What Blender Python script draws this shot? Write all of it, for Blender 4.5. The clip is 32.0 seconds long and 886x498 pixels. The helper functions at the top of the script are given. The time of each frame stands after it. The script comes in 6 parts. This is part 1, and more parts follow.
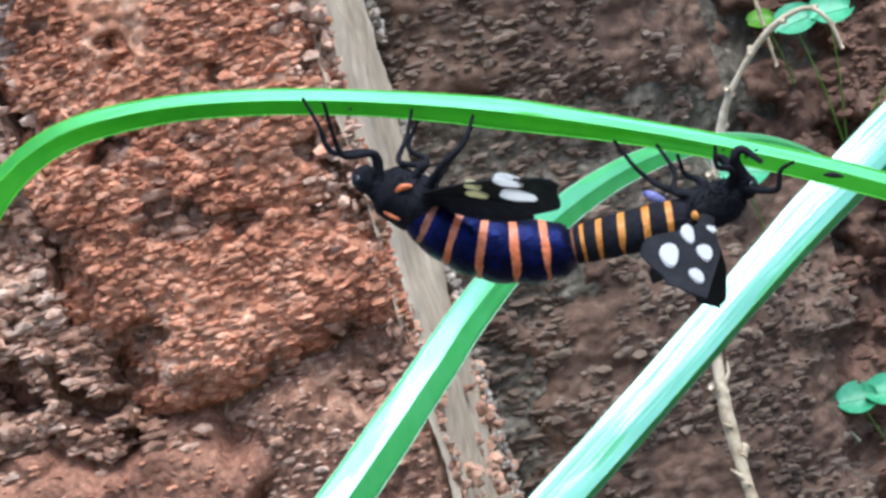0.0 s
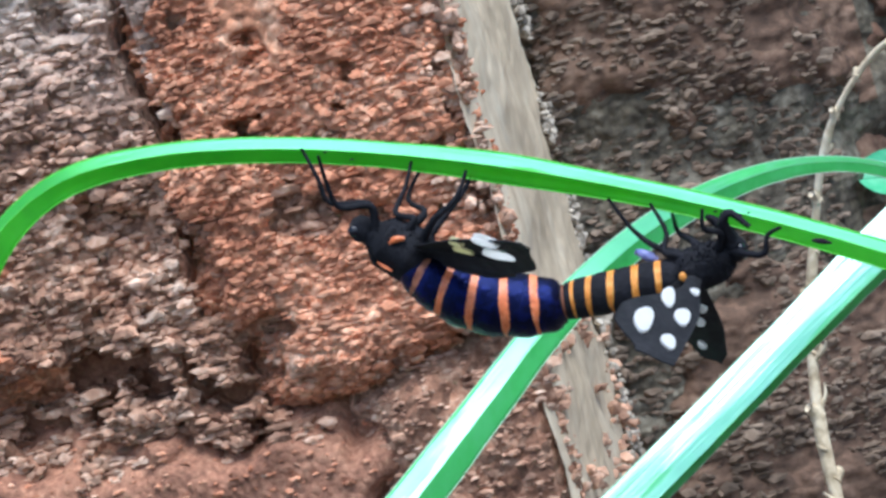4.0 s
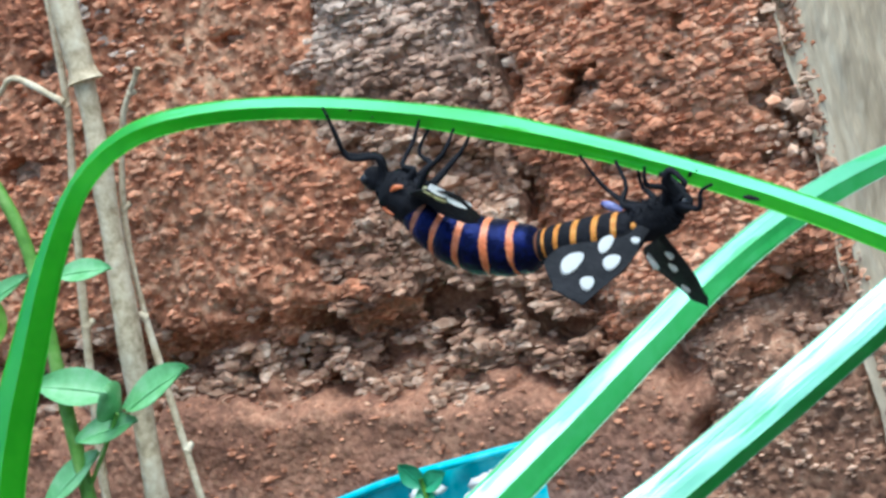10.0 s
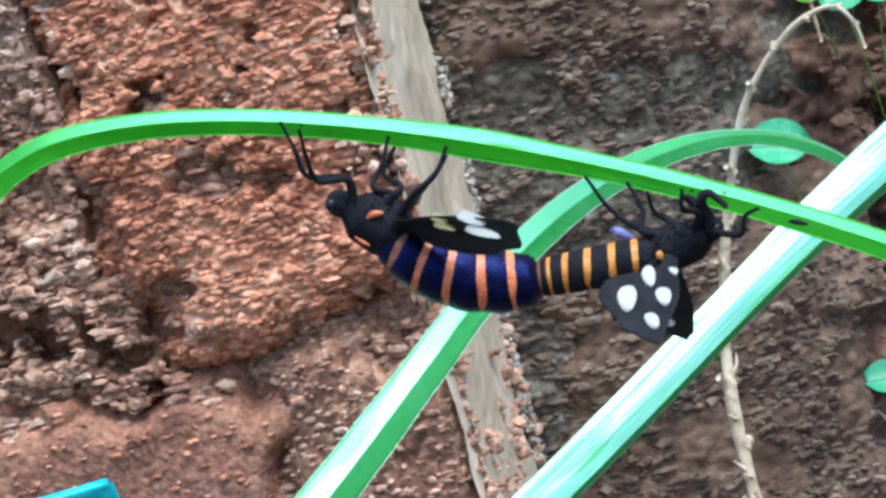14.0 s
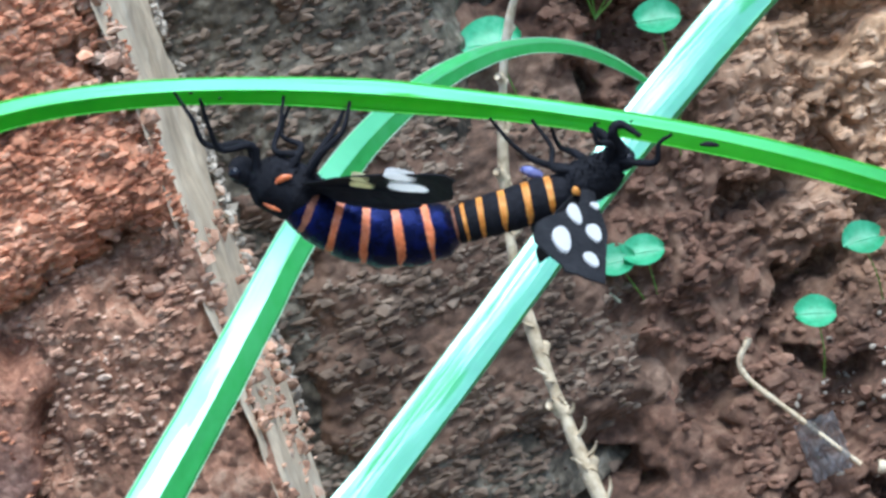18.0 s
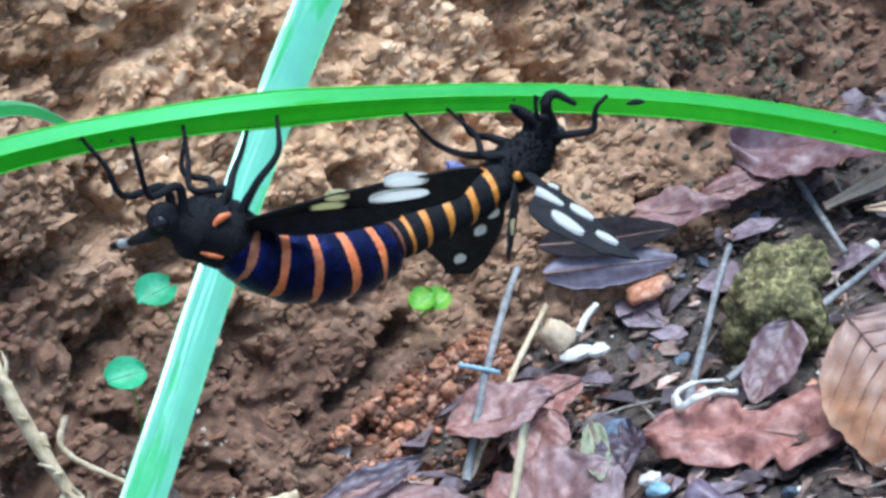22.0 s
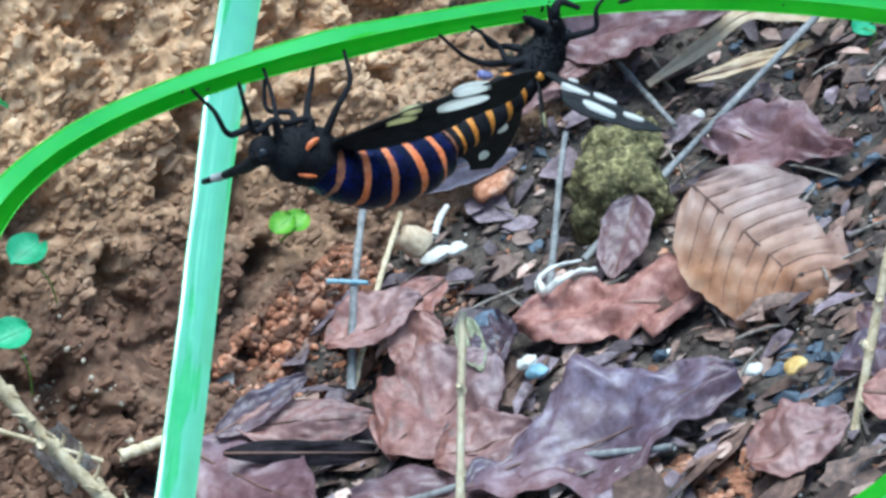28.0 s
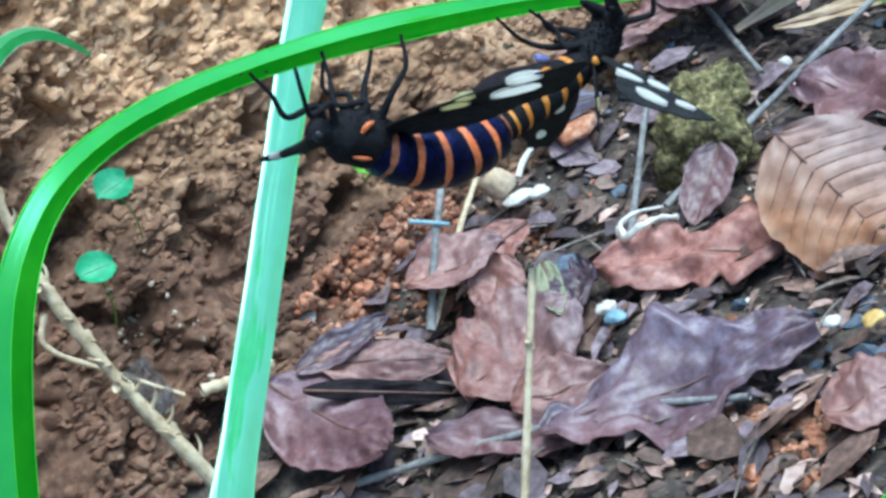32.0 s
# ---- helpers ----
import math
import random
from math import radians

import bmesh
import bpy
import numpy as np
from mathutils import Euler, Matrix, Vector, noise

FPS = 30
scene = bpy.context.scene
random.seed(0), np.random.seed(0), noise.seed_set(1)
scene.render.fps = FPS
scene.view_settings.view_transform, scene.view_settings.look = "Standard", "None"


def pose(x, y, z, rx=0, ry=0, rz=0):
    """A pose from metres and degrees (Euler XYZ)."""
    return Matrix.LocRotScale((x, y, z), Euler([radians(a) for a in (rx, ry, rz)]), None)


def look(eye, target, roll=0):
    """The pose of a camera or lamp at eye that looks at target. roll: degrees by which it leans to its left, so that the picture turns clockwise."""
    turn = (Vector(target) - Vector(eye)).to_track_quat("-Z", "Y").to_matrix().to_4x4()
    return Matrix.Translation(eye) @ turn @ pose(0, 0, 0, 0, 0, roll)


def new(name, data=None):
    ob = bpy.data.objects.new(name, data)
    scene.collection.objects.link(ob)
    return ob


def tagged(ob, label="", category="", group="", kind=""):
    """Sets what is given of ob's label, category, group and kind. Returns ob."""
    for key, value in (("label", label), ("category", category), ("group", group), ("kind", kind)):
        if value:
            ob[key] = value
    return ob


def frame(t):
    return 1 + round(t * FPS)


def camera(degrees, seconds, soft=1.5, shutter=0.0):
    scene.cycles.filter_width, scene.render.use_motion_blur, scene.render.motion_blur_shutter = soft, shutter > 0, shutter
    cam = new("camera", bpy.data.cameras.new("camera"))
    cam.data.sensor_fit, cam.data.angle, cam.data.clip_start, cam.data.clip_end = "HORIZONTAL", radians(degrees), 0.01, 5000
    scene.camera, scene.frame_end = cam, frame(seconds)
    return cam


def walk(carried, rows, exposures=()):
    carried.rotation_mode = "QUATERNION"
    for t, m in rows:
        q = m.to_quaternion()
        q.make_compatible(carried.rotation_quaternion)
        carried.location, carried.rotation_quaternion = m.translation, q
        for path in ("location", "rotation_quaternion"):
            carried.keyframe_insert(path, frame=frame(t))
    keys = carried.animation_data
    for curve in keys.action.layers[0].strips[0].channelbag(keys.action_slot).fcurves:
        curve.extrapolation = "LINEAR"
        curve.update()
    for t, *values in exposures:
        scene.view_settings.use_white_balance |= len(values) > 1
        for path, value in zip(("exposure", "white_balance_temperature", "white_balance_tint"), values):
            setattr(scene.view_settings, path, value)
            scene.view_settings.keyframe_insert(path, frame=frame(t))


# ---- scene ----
# Lengths below are in centimetres; cm() turns a place into metres above the soil.
U, GROUND = 0.01, 24.5


def cm(p):
    return Vector((p[0] * U, p[1] * U, (p[2] + GROUND) * U))


PATH = [
    (0, (-0.357, -6.895, 25.470), (-1.906, 32.946, 22.259), -16.60),
    (1, (-0.111, -6.686, 25.617), (-1.944, 33.153, 22.538), -16.83),
    (2, (0.009, -7.022, 25.853), (-3.471, 32.741, 23.237), -16.32),
    (4.5, (2.012, -6.990, 25.570), (-4.046, 32.462, 22.953), -15.33),
    (5, (2.495, -7.136, 25.512), (-4.840, 32.118, 23.208), -15.48),
    (5.5, (3.095, -7.383, 25.594), (-5.355, 31.674, 23.823), -14.85),
    (6, (3.796, -7.430, 25.159), (-5.675, 31.385, 23.236), -15.10),
    (6.5, (4.179, -7.531, 24.795), (-6.212, 31.039, 22.707), -15.56),
    (7, (4.323, -7.622, 24.845), (-7.155, 30.654, 23.055), -16.09),
    (7.5, (4.948, -7.646, 24.862), (-6.072, 30.767, 23.120), -15.36),
    (8, (5.757, -7.786, 24.623), (-6.059, 30.397, 23.057), -15.07),
    (8.5, (6.169, -7.847, 24.558), (-6.553, 30.049, 23.139), -14.86),
    (9, (6.630, -8.141, 24.479), (-7.530, 29.249, 23.248), -14.55),
    (9.5, (6.843, -8.308, 24.586), (-8.489, 28.622, 23.521), -15.24),
    (10, (6.757, -8.361, 24.579), (-8.068, 28.770, 23.348), -14.50),
    (10.5, (6.500, -8.176, 24.693), (-6.909, 29.479, 23.184), -14.34),
    (11, (6.216, -7.989, 24.709), (-5.597, 30.183, 22.891), -14.13),
    (11.5, (4.993, -7.235, 24.766), (-3.889, 31.673, 22.069), -15.01),
    (12, (3.460, -6.528, 25.337), (-3.244, 32.793, 22.349), -14.23),
    (12.5, (2.176, -6.614, 25.578), (-3.102, 32.894, 22.229), -13.84),
    (13, (1.346, -7.047, 25.852), (-3.060, 32.541, 22.191), -13.99),
    (13.5, (0.850, -7.021, 26.060), (-2.391, 32.653, 22.124), -14.27),
    (14, (0.602, -7.109, 26.049), (-2.350, 32.572, 21.957), -14.21),
    (14.5, (0.179, -6.999, 26.269), (-1.870, 32.719, 21.996), -14.31),
    (15, (-0.258, -6.851, 26.392), (-0.881, 32.903, 22.009), -13.64),
    (15.5, (-0.652, -6.741, 26.225), (0.415, 32.936, 21.271), -14.71),
    (17.5, (-1.266, -6.768, 27.115), (0.422, 32.534, 19.869), -18.19),
    (18, (-1.312, -6.580, 26.990), (1.240, 32.616, 19.428), -18.96),
    (18.5, (-2.069, -6.196, 26.863), (1.965, 32.746, 18.659), -19.30),
    (19, (-2.882, -5.569, 27.403), (3.610, 32.995, 18.996), -19.85),
    (20, (-4.295, -4.375, 27.587), (6.525, 32.706, 17.197), -20.98),
    (20.5, (-5.065, -3.997, 27.814), (7.616, 32.229, 16.552), -21.83),
    (21, (-5.827, -3.312, 27.838), (9.298, 31.796, 16.062), -21.66),
    (21.5, (-6.322, -2.797, 28.171), (9.972, 31.674, 16.076), -22.74),
    (22, (-6.714, -2.348, 28.368), (11.033, 31.320, 16.060), -24.38),
    (23, (-7.520, -2.004, 28.468), (12.045, 30.078, 14.758), -26.05),
    (24, (-7.901, -1.954, 29.168), (13.685, 28.853, 15.568), -27.13),
    (25, (-8.631, -2.491, 29.247), (12.305, 28.167, 14.355), -28.74),
    (28, (-9.455, -3.278, 29.988), (10.102, 28.123, 14.774), -30.72),
    (29, (-9.571, -3.307, 29.985), (9.901, 28.024, 14.519), -30.82),
    (30, (-9.404, -3.368, 30.210), (9.864, 28.039, 14.642), -31.19),
    (31, (-9.390, -3.586, 30.404), (9.238, 28.210, 14.848), -31.72),
    (32, (-9.136, -3.735, 30.306), (8.535, 28.652, 14.852), -30.77),
]
cam = camera(23.0, 32.0, soft=3.0)
walk(cam, [(t, look([U * v for v in eye], [U * v for v in target], roll)) for t, eye, target, roll in PATH], exposures=[(0, 0.93, 5780, 11), (2, 0.97, 5760, 11), (5, 0.98, 5720, 5), (8, 0.93, 5700, 1), (12, 0.9, 5670, -2), (14, 1.02, 5640, 6), (16, 1.0, 5620, 6), (19, 0.97, 5550, 5), (20, 0.82, 5530, 6), (21.5, 0.96, 5500, 4), (24, 0.97, 5470, -5), (32, 0.9, 5480, -6)])

# ---------------------------------------------------------------- light
world = bpy.data.worlds.new("sky")
scene.world = world
world.use_nodes = True
wn = world.node_tree.nodes
sky = wn.new("ShaderNodeTexSky")
sky.sky_type, sky.sun_disc = "NISHITA", False
sky.sun_elevation, sky.sun_rotation, sky.dust_density = radians(72), radians(170), 1.5
wn["Background"].inputs[1].default_value = 0.105
world.node_tree.links.new(sky.outputs[0], wn["Background"].inputs[0])
sun = new("sun", bpy.data.lights.new("sun", "SUN"))
sun.data.energy, sun.data.angle, sun.data.color = 2.15, radians(42), (1.0, 0.99, 0.97)
sun.matrix_world = look((0.6, -0.8, 2.1), (0, 0, 0))


# ---------------------------------------------------------------- materials
def material(name, colours, scale=1.0, rough=0.7, metal=0.0, bump=0.3, fine=6.0, spots=None, spec=0.5, sheen=0.0, through_light=0.0, random_tint=0.0, stretch=(1, 1, 1), grains=None, island=0.0, coat=0.0, coat_rough=0.22, coat_ior=1.5, spec_tint=None, patchy=0.0, second_tones=None):
    """colours: three tones, dark to light, mixed by noise at two scales; scale: noise cells per centimetre."""
    m = bpy.data.materials.new(name)
    m.use_nodes = True
    nt = m.node_tree
    n, link = nt.nodes, nt.links.new
    bsdf = n["Principled BSDF"]
    co = n.new("ShaderNodeTexCoord")
    mp = n.new("ShaderNodeMapping")
    mp.inputs["Scale"].default_value = stretch
    link(co.outputs["Object"], mp.inputs["Vector"])
    big, small = n.new("ShaderNodeTexNoise"), n.new("ShaderNodeTexNoise")
    for node, s, d in ((big, scale * 100, 4), (small, scale * 100 * fine, 6)):
        node.inputs["Scale"].default_value, node.inputs["Detail"].default_value = s, d
        node.inputs["Roughness"].default_value = 0.62
        link(mp.outputs[0], node.inputs["Vector"])
    mix = n.new("ShaderNodeMath")
    mix.operation = "MULTIPLY_ADD"
    mix.inputs[1].default_value = 0.55
    link(small.outputs["Fac"], mix.inputs[0])
    half = n.new("ShaderNodeMath")
    half.operation = "MULTIPLY"
    half.inputs[1].default_value = 0.5
    link(big.outputs["Fac"], half.inputs[0])
    link(half.outputs[0], mix.inputs[2])
    ramp = n.new("ShaderNodeValToRGB")
    el = ramp.color_ramp.elements
    el[0].position, el[1].position = 0.36, 0.68
    el.new(0.52)
    for e, c in zip(sorted(el, key=lambda e: e.position), colours):
        e.color = (*c, 1)
    link(mix.outputs[0], ramp.inputs[0])
    colour = ramp.outputs[0]
    if random_tint:
        info = n.new("ShaderNodeObjectInfo")
        hsv = n.new("ShaderNodeHueSaturation")
        rng = n.new("ShaderNodeMapRange")
        rng.inputs["To Min"].default_value, rng.inputs["To Max"].default_value = 1 - random_tint, 1 + random_tint
        link(info.outputs["Random"], rng.inputs["Value"])
        link(rng.outputs[0], hsv.inputs["Value"])
        link(colour, hsv.inputs["Color"])
        colour = hsv.outputs[0]
    height = mix.outputs[0]
    if second_tones:
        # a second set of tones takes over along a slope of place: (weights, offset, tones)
        weights, offset, tones, *gate = second_tones
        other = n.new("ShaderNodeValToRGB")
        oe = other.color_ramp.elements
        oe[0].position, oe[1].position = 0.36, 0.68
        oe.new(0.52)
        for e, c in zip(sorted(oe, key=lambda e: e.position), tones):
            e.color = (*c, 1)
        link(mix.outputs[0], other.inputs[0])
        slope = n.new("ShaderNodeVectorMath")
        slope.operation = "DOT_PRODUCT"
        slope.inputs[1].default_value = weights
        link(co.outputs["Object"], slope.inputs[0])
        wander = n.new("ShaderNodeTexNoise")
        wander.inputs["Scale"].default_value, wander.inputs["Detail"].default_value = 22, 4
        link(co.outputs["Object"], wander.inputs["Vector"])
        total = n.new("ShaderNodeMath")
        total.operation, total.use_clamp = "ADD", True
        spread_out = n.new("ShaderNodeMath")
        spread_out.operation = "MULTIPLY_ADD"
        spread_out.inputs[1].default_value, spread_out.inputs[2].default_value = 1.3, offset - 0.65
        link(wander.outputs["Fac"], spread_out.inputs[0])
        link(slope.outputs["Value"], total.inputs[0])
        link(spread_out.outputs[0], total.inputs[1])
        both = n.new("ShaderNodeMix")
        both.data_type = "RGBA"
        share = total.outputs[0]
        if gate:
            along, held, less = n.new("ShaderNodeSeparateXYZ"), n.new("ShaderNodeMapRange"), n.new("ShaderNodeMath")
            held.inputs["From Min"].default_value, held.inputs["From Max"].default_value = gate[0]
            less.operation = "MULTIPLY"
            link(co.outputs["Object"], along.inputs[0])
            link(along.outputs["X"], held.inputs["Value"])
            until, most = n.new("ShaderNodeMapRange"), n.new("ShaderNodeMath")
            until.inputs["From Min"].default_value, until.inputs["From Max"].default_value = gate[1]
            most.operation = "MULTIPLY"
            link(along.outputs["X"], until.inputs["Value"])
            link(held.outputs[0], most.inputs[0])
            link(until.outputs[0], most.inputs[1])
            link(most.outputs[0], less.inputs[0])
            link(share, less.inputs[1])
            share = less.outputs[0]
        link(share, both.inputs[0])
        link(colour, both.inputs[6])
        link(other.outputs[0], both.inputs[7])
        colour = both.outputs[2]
    if grains:
        per_cm, spread = grains
        cell = n.new("ShaderNodeTexVoronoi")
        cell.inputs["Scale"].default_value = per_cm * 100
        warp = n.new("ShaderNodeVectorMath")
        warp.operation = "MULTIPLY_ADD"
        warp.inputs[1].default_value = (0.006 / per_cm,) * 3
        link(small.outputs["Color"], warp.inputs[0])
        link(mp.outputs[0], warp.inputs[2])
        link(warp.outputs[0], cell.inputs["Vector"])
        tone_of = n.new("ShaderNodeSeparateColor")
        link(cell.outputs["Color"], tone_of.inputs[0])
        vary = n.new("ShaderNodeMapRange")
        vary.inputs["To Min"].default_value, vary.inputs["To Max"].default_value = 1 - spread, 1 + spread
        link(tone_of.outputs[0], vary.inputs["Value"])
        shift = n.new("ShaderNodeHueSaturation")
        link(vary.outputs[0], shift.inputs["Value"])
        link(colour, shift.inputs["Color"])
        colour = shift.outputs[0]
        rise = n.new("ShaderNodeMath")
        rise.operation = "MULTIPLY_ADD"
        rise.inputs[1].default_value = -0.55
        link(cell.outputs["Distance"], rise.inputs[0])
        link(height, rise.inputs[2])
        height = rise.outputs[0]
    if island:
        geo, vary, shift = n.new("ShaderNodeNewGeometry"), n.new("ShaderNodeMapRange"), n.new("ShaderNodeHueSaturation")
        vary.inputs["To Min"].default_value, vary.inputs["To Max"].default_value = 1 - island, 1 + island
        link(geo.outputs["Random Per Island"], vary.inputs["Value"])
        link(vary.outputs[0], shift.inputs["Value"])
        link(colour, shift.inputs["Color"])
        colour = shift.outputs[0]
    if spots:
        tone, size, edge = spots
        vor = n.new("ShaderNodeTexVoronoi")
        vor.inputs["Scale"].default_value = size * 100
        link(mp.outputs[0], vor.inputs["Vector"])
        cut = n.new("ShaderNodeValToRGB")
        cut.color_ramp.elements[0].position, cut.color_ramp.elements[1].position = edge, edge + 0.08
        cut.color_ramp.elements[0].color, cut.color_ramp.elements[1].color = (1, 1, 1, 1), (0, 0, 0, 1)
        link(vor.outputs["Distance"], cut.inputs[0])
        blend = n.new("ShaderNodeMix")
        blend.data_type = "RGBA"
        blend.inputs[7].default_value = (*tone, 1)
        link(cut.outputs[0], blend.inputs[0])
        link(colour, blend.inputs[6])
        colour = blend.outputs[2]
    link(colour, bsdf.inputs["Base Color"])
    bsdf.inputs["Roughness"].default_value = rough
    if patchy:
        worn = n.new("ShaderNodeMapRange")
        worn.inputs["From Min"].default_value, worn.inputs["From Max"].default_value = 0.35, 0.65
        worn.inputs["To Min"].default_value, worn.inputs["To Max"].default_value = rough - patchy, rough + patchy
        link(big.outputs["Fac"], worn.inputs["Value"])
        link(worn.outputs[0], bsdf.inputs["Roughness"])
    if spec_tint:
        bsdf.inputs["Specular Tint"].default_value = (*spec_tint, 1)
    bsdf.inputs["Metallic"].default_value = metal
    bsdf.inputs["Specular IOR Level"].default_value = spec
    bsdf.inputs["Coat Weight"].default_value, bsdf.inputs["Coat Roughness"].default_value = coat, coat_rough
    bsdf.inputs["Coat IOR"].default_value = coat_ior
    if sheen:
        bsdf.inputs["Sheen Weight"].default_value = sheen
    if bump:
        bp = n.new("ShaderNodeBump")
        bp.inputs["Strength"].default_value, bp.inputs["Distance"].default_value = bump, 0.0012
        link(height, bp.inputs["Height"])
        link(bp.outputs[0], bsdf.inputs["Normal"])
    if through_light:
        tr, sh = n.new("ShaderNodeBsdfTranslucent"), n.new("ShaderNodeMixShader")
        sh.inputs[0].default_value = through_light
        link(colour, tr.inputs[0])
        link(bsdf.outputs[0], sh.inputs[1])
        link(tr.outputs[0], sh.inputs[2])
        link(sh.outputs[0], n["Material Output"].inputs[0])
    return m


def blade_material(name, colours, gloss, least, most, rough, through_light, share):
    """A thin living blade: light soaks through it, and its skin mirrors the sky in long streaky patches set where glare
    belongs; share: how much of it is glossy.
    """
    m = material(name, colours, 0.45, 0.5, bump=0.1, fine=5)
    n, link = m.node_tree.nodes, m.node_tree.links.new
    tone = n["Principled BSDF"].inputs["Base Color"].links[0].from_socket
    flat, soak, skin = n.new("ShaderNodeBsdfDiffuse"), n.new("ShaderNodeBsdfTranslucent"), n.new("ShaderNodeBsdfGlossy")
    inner, outer, bend = n.new("ShaderNodeMixShader"), n.new("ShaderNodeMixShader"), n.new("ShaderNodeLayerWeight")
    power, edge, total = n.new("ShaderNodeMath"), n.new("ShaderNodeMath"), n.new("ShaderNodeMath")
    power.operation, power.inputs[1].default_value = "POWER", 4.0
    edge.operation, edge.inputs[1].default_value = "MULTIPLY", 0.3
    total.operation, total.use_clamp = "ADD", True
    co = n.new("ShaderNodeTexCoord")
    # patches of gloss lie along the blade: the map runs along it and across it, in centimetres
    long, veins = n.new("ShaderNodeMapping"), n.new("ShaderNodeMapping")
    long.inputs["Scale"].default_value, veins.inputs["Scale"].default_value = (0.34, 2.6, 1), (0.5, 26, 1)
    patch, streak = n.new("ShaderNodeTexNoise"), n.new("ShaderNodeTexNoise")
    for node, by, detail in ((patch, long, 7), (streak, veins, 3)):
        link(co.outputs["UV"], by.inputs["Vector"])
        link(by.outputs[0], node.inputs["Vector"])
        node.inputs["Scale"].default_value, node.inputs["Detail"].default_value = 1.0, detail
    both, gloss_patch = n.new("ShaderNodeMath"), n.new("ShaderNodeMapRange")
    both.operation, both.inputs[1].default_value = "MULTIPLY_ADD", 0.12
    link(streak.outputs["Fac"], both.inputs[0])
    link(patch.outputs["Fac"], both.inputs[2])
    gloss_patch.inputs["From Min"].default_value, gloss_patch.inputs["From Max"].default_value = 0.79 - 0.45 * share, 0.82 - 0.45 * share
    gloss_patch.inputs["To Min"].default_value, gloss_patch.inputs["To Max"].default_value = least, most
    link(both.outputs[0], gloss_patch.inputs["Value"])
    # glare is painted in on one half only: past the midrib the gloss is cut
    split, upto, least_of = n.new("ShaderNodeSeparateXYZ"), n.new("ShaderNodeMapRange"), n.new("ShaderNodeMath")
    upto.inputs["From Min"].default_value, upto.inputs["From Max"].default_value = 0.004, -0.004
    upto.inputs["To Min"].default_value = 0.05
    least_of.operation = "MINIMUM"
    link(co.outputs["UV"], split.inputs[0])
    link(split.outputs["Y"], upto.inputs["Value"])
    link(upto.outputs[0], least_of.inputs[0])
    link(gloss_patch.outputs[0], least_of.inputs[1])
    relief = n.new("ShaderNodeBump")
    relief.inputs["Strength"].default_value, relief.inputs["Distance"].default_value = 0.14, 0.0006
    link(streak.outputs["Fac"], relief.inputs["Height"])
    skin.inputs["Color"].default_value, skin.inputs["Roughness"].default_value = (*gloss, 1), rough
    inner.inputs[0].default_value = through_light
    for a, b in ((relief.outputs[0], skin.inputs["Normal"]), (tone, flat.inputs[0]), (tone, soak.inputs[0]), (flat.outputs[0], inner.inputs[1]), (soak.outputs[0], inner.inputs[2]), (bend.outputs["Facing"], power.inputs[0]), (power.outputs[0], edge.inputs[0]), (edge.outputs[0], total.inputs[0]), (least_of.outputs[0], total.inputs[1]), (total.outputs[0], outer.inputs[0]), (inner.outputs[0], outer.inputs[1]), (skin.outputs[0], outer.inputs[2]), (outer.outputs[0], n["Material Output"].inputs[0])):
        link(a, b)
    return m


LATERITE = material("laterite", [(0.16, 0.052, 0.028), (0.48, 0.195, 0.10), (0.71, 0.45, 0.285)], 0.35, 0.9, bump=1.0, fine=11, grains=(4.2, 0.35))
LATERITE_PALE = material("laterite_pale", [(0.2, 0.07, 0.035), (0.6, 0.27, 0.145), (0.8, 0.52, 0.345)], 0.3, 0.9, bump=1.0, fine=11, grains=(4.2, 0.32))
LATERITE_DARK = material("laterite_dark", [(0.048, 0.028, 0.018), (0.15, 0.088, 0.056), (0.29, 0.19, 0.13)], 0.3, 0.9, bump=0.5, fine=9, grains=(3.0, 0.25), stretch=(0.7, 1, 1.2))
LATERITE_SMOOTH = material("laterite_smooth", [(0.15, 0.062, 0.038), (0.35, 0.16, 0.094), (0.55, 0.29, 0.175)], 0.4, 0.85, bump=0.8, fine=14, grains=(5.0, 0.2), second_tones=((0, 0, -20), 3.65, [(0.12, 0.075, 0.064), (0.26, 0.168, 0.142), (0.4, 0.28, 0.24)]))
MORTAR_ROUGH = material("mortar_rough", [(0.09, 0.038, 0.023), (0.33, 0.165, 0.098), (0.58, 0.385, 0.255)], 0.4, 0.95, bump=1.0, fine=9, grains=(4.0, 0.45), second_tones=((0, 0, 20), -5.2, [(0.44, 0.31, 0.235), (0.64, 0.505, 0.405), (0.82, 0.71, 0.6)]))
PLASTER = material("plaster", [(0.5, 0.39, 0.25), (0.68, 0.55, 0.375), (0.8, 0.7, 0.52)], 0.16, 0.9, bump=0.35, fine=9, grains=(6.0, 0.06), stretch=(1, 1, 0.45))
# the right wall's mortar, darker than the left wall's
DARK_MORTAR = material("dark_mortar", [(0.036, 0.03, 0.021), (0.112, 0.093, 0.064), (0.25, 0.22, 0.165)], 0.3, 0.92, bump=0.55, fine=8, grains=(3.5, 0.3))
# SOIL and CLOD: second tones put the upper bank's brighter light into their colour
SOIL = material("soil_bank", [(0.048, 0.026, 0.017), (0.145, 0.077, 0.049), (0.26, 0.163, 0.108)], 0.3, 0.95, bump=0.45, fine=9, grains=(2.6, 0.3), second_tones=((5, 0, 12), -0.82, [(0.22, 0.122, 0.064), (0.59, 0.37, 0.212), (0.8, 0.585, 0.395)], (-0.04, 0.03), (0.22, 0.16)))
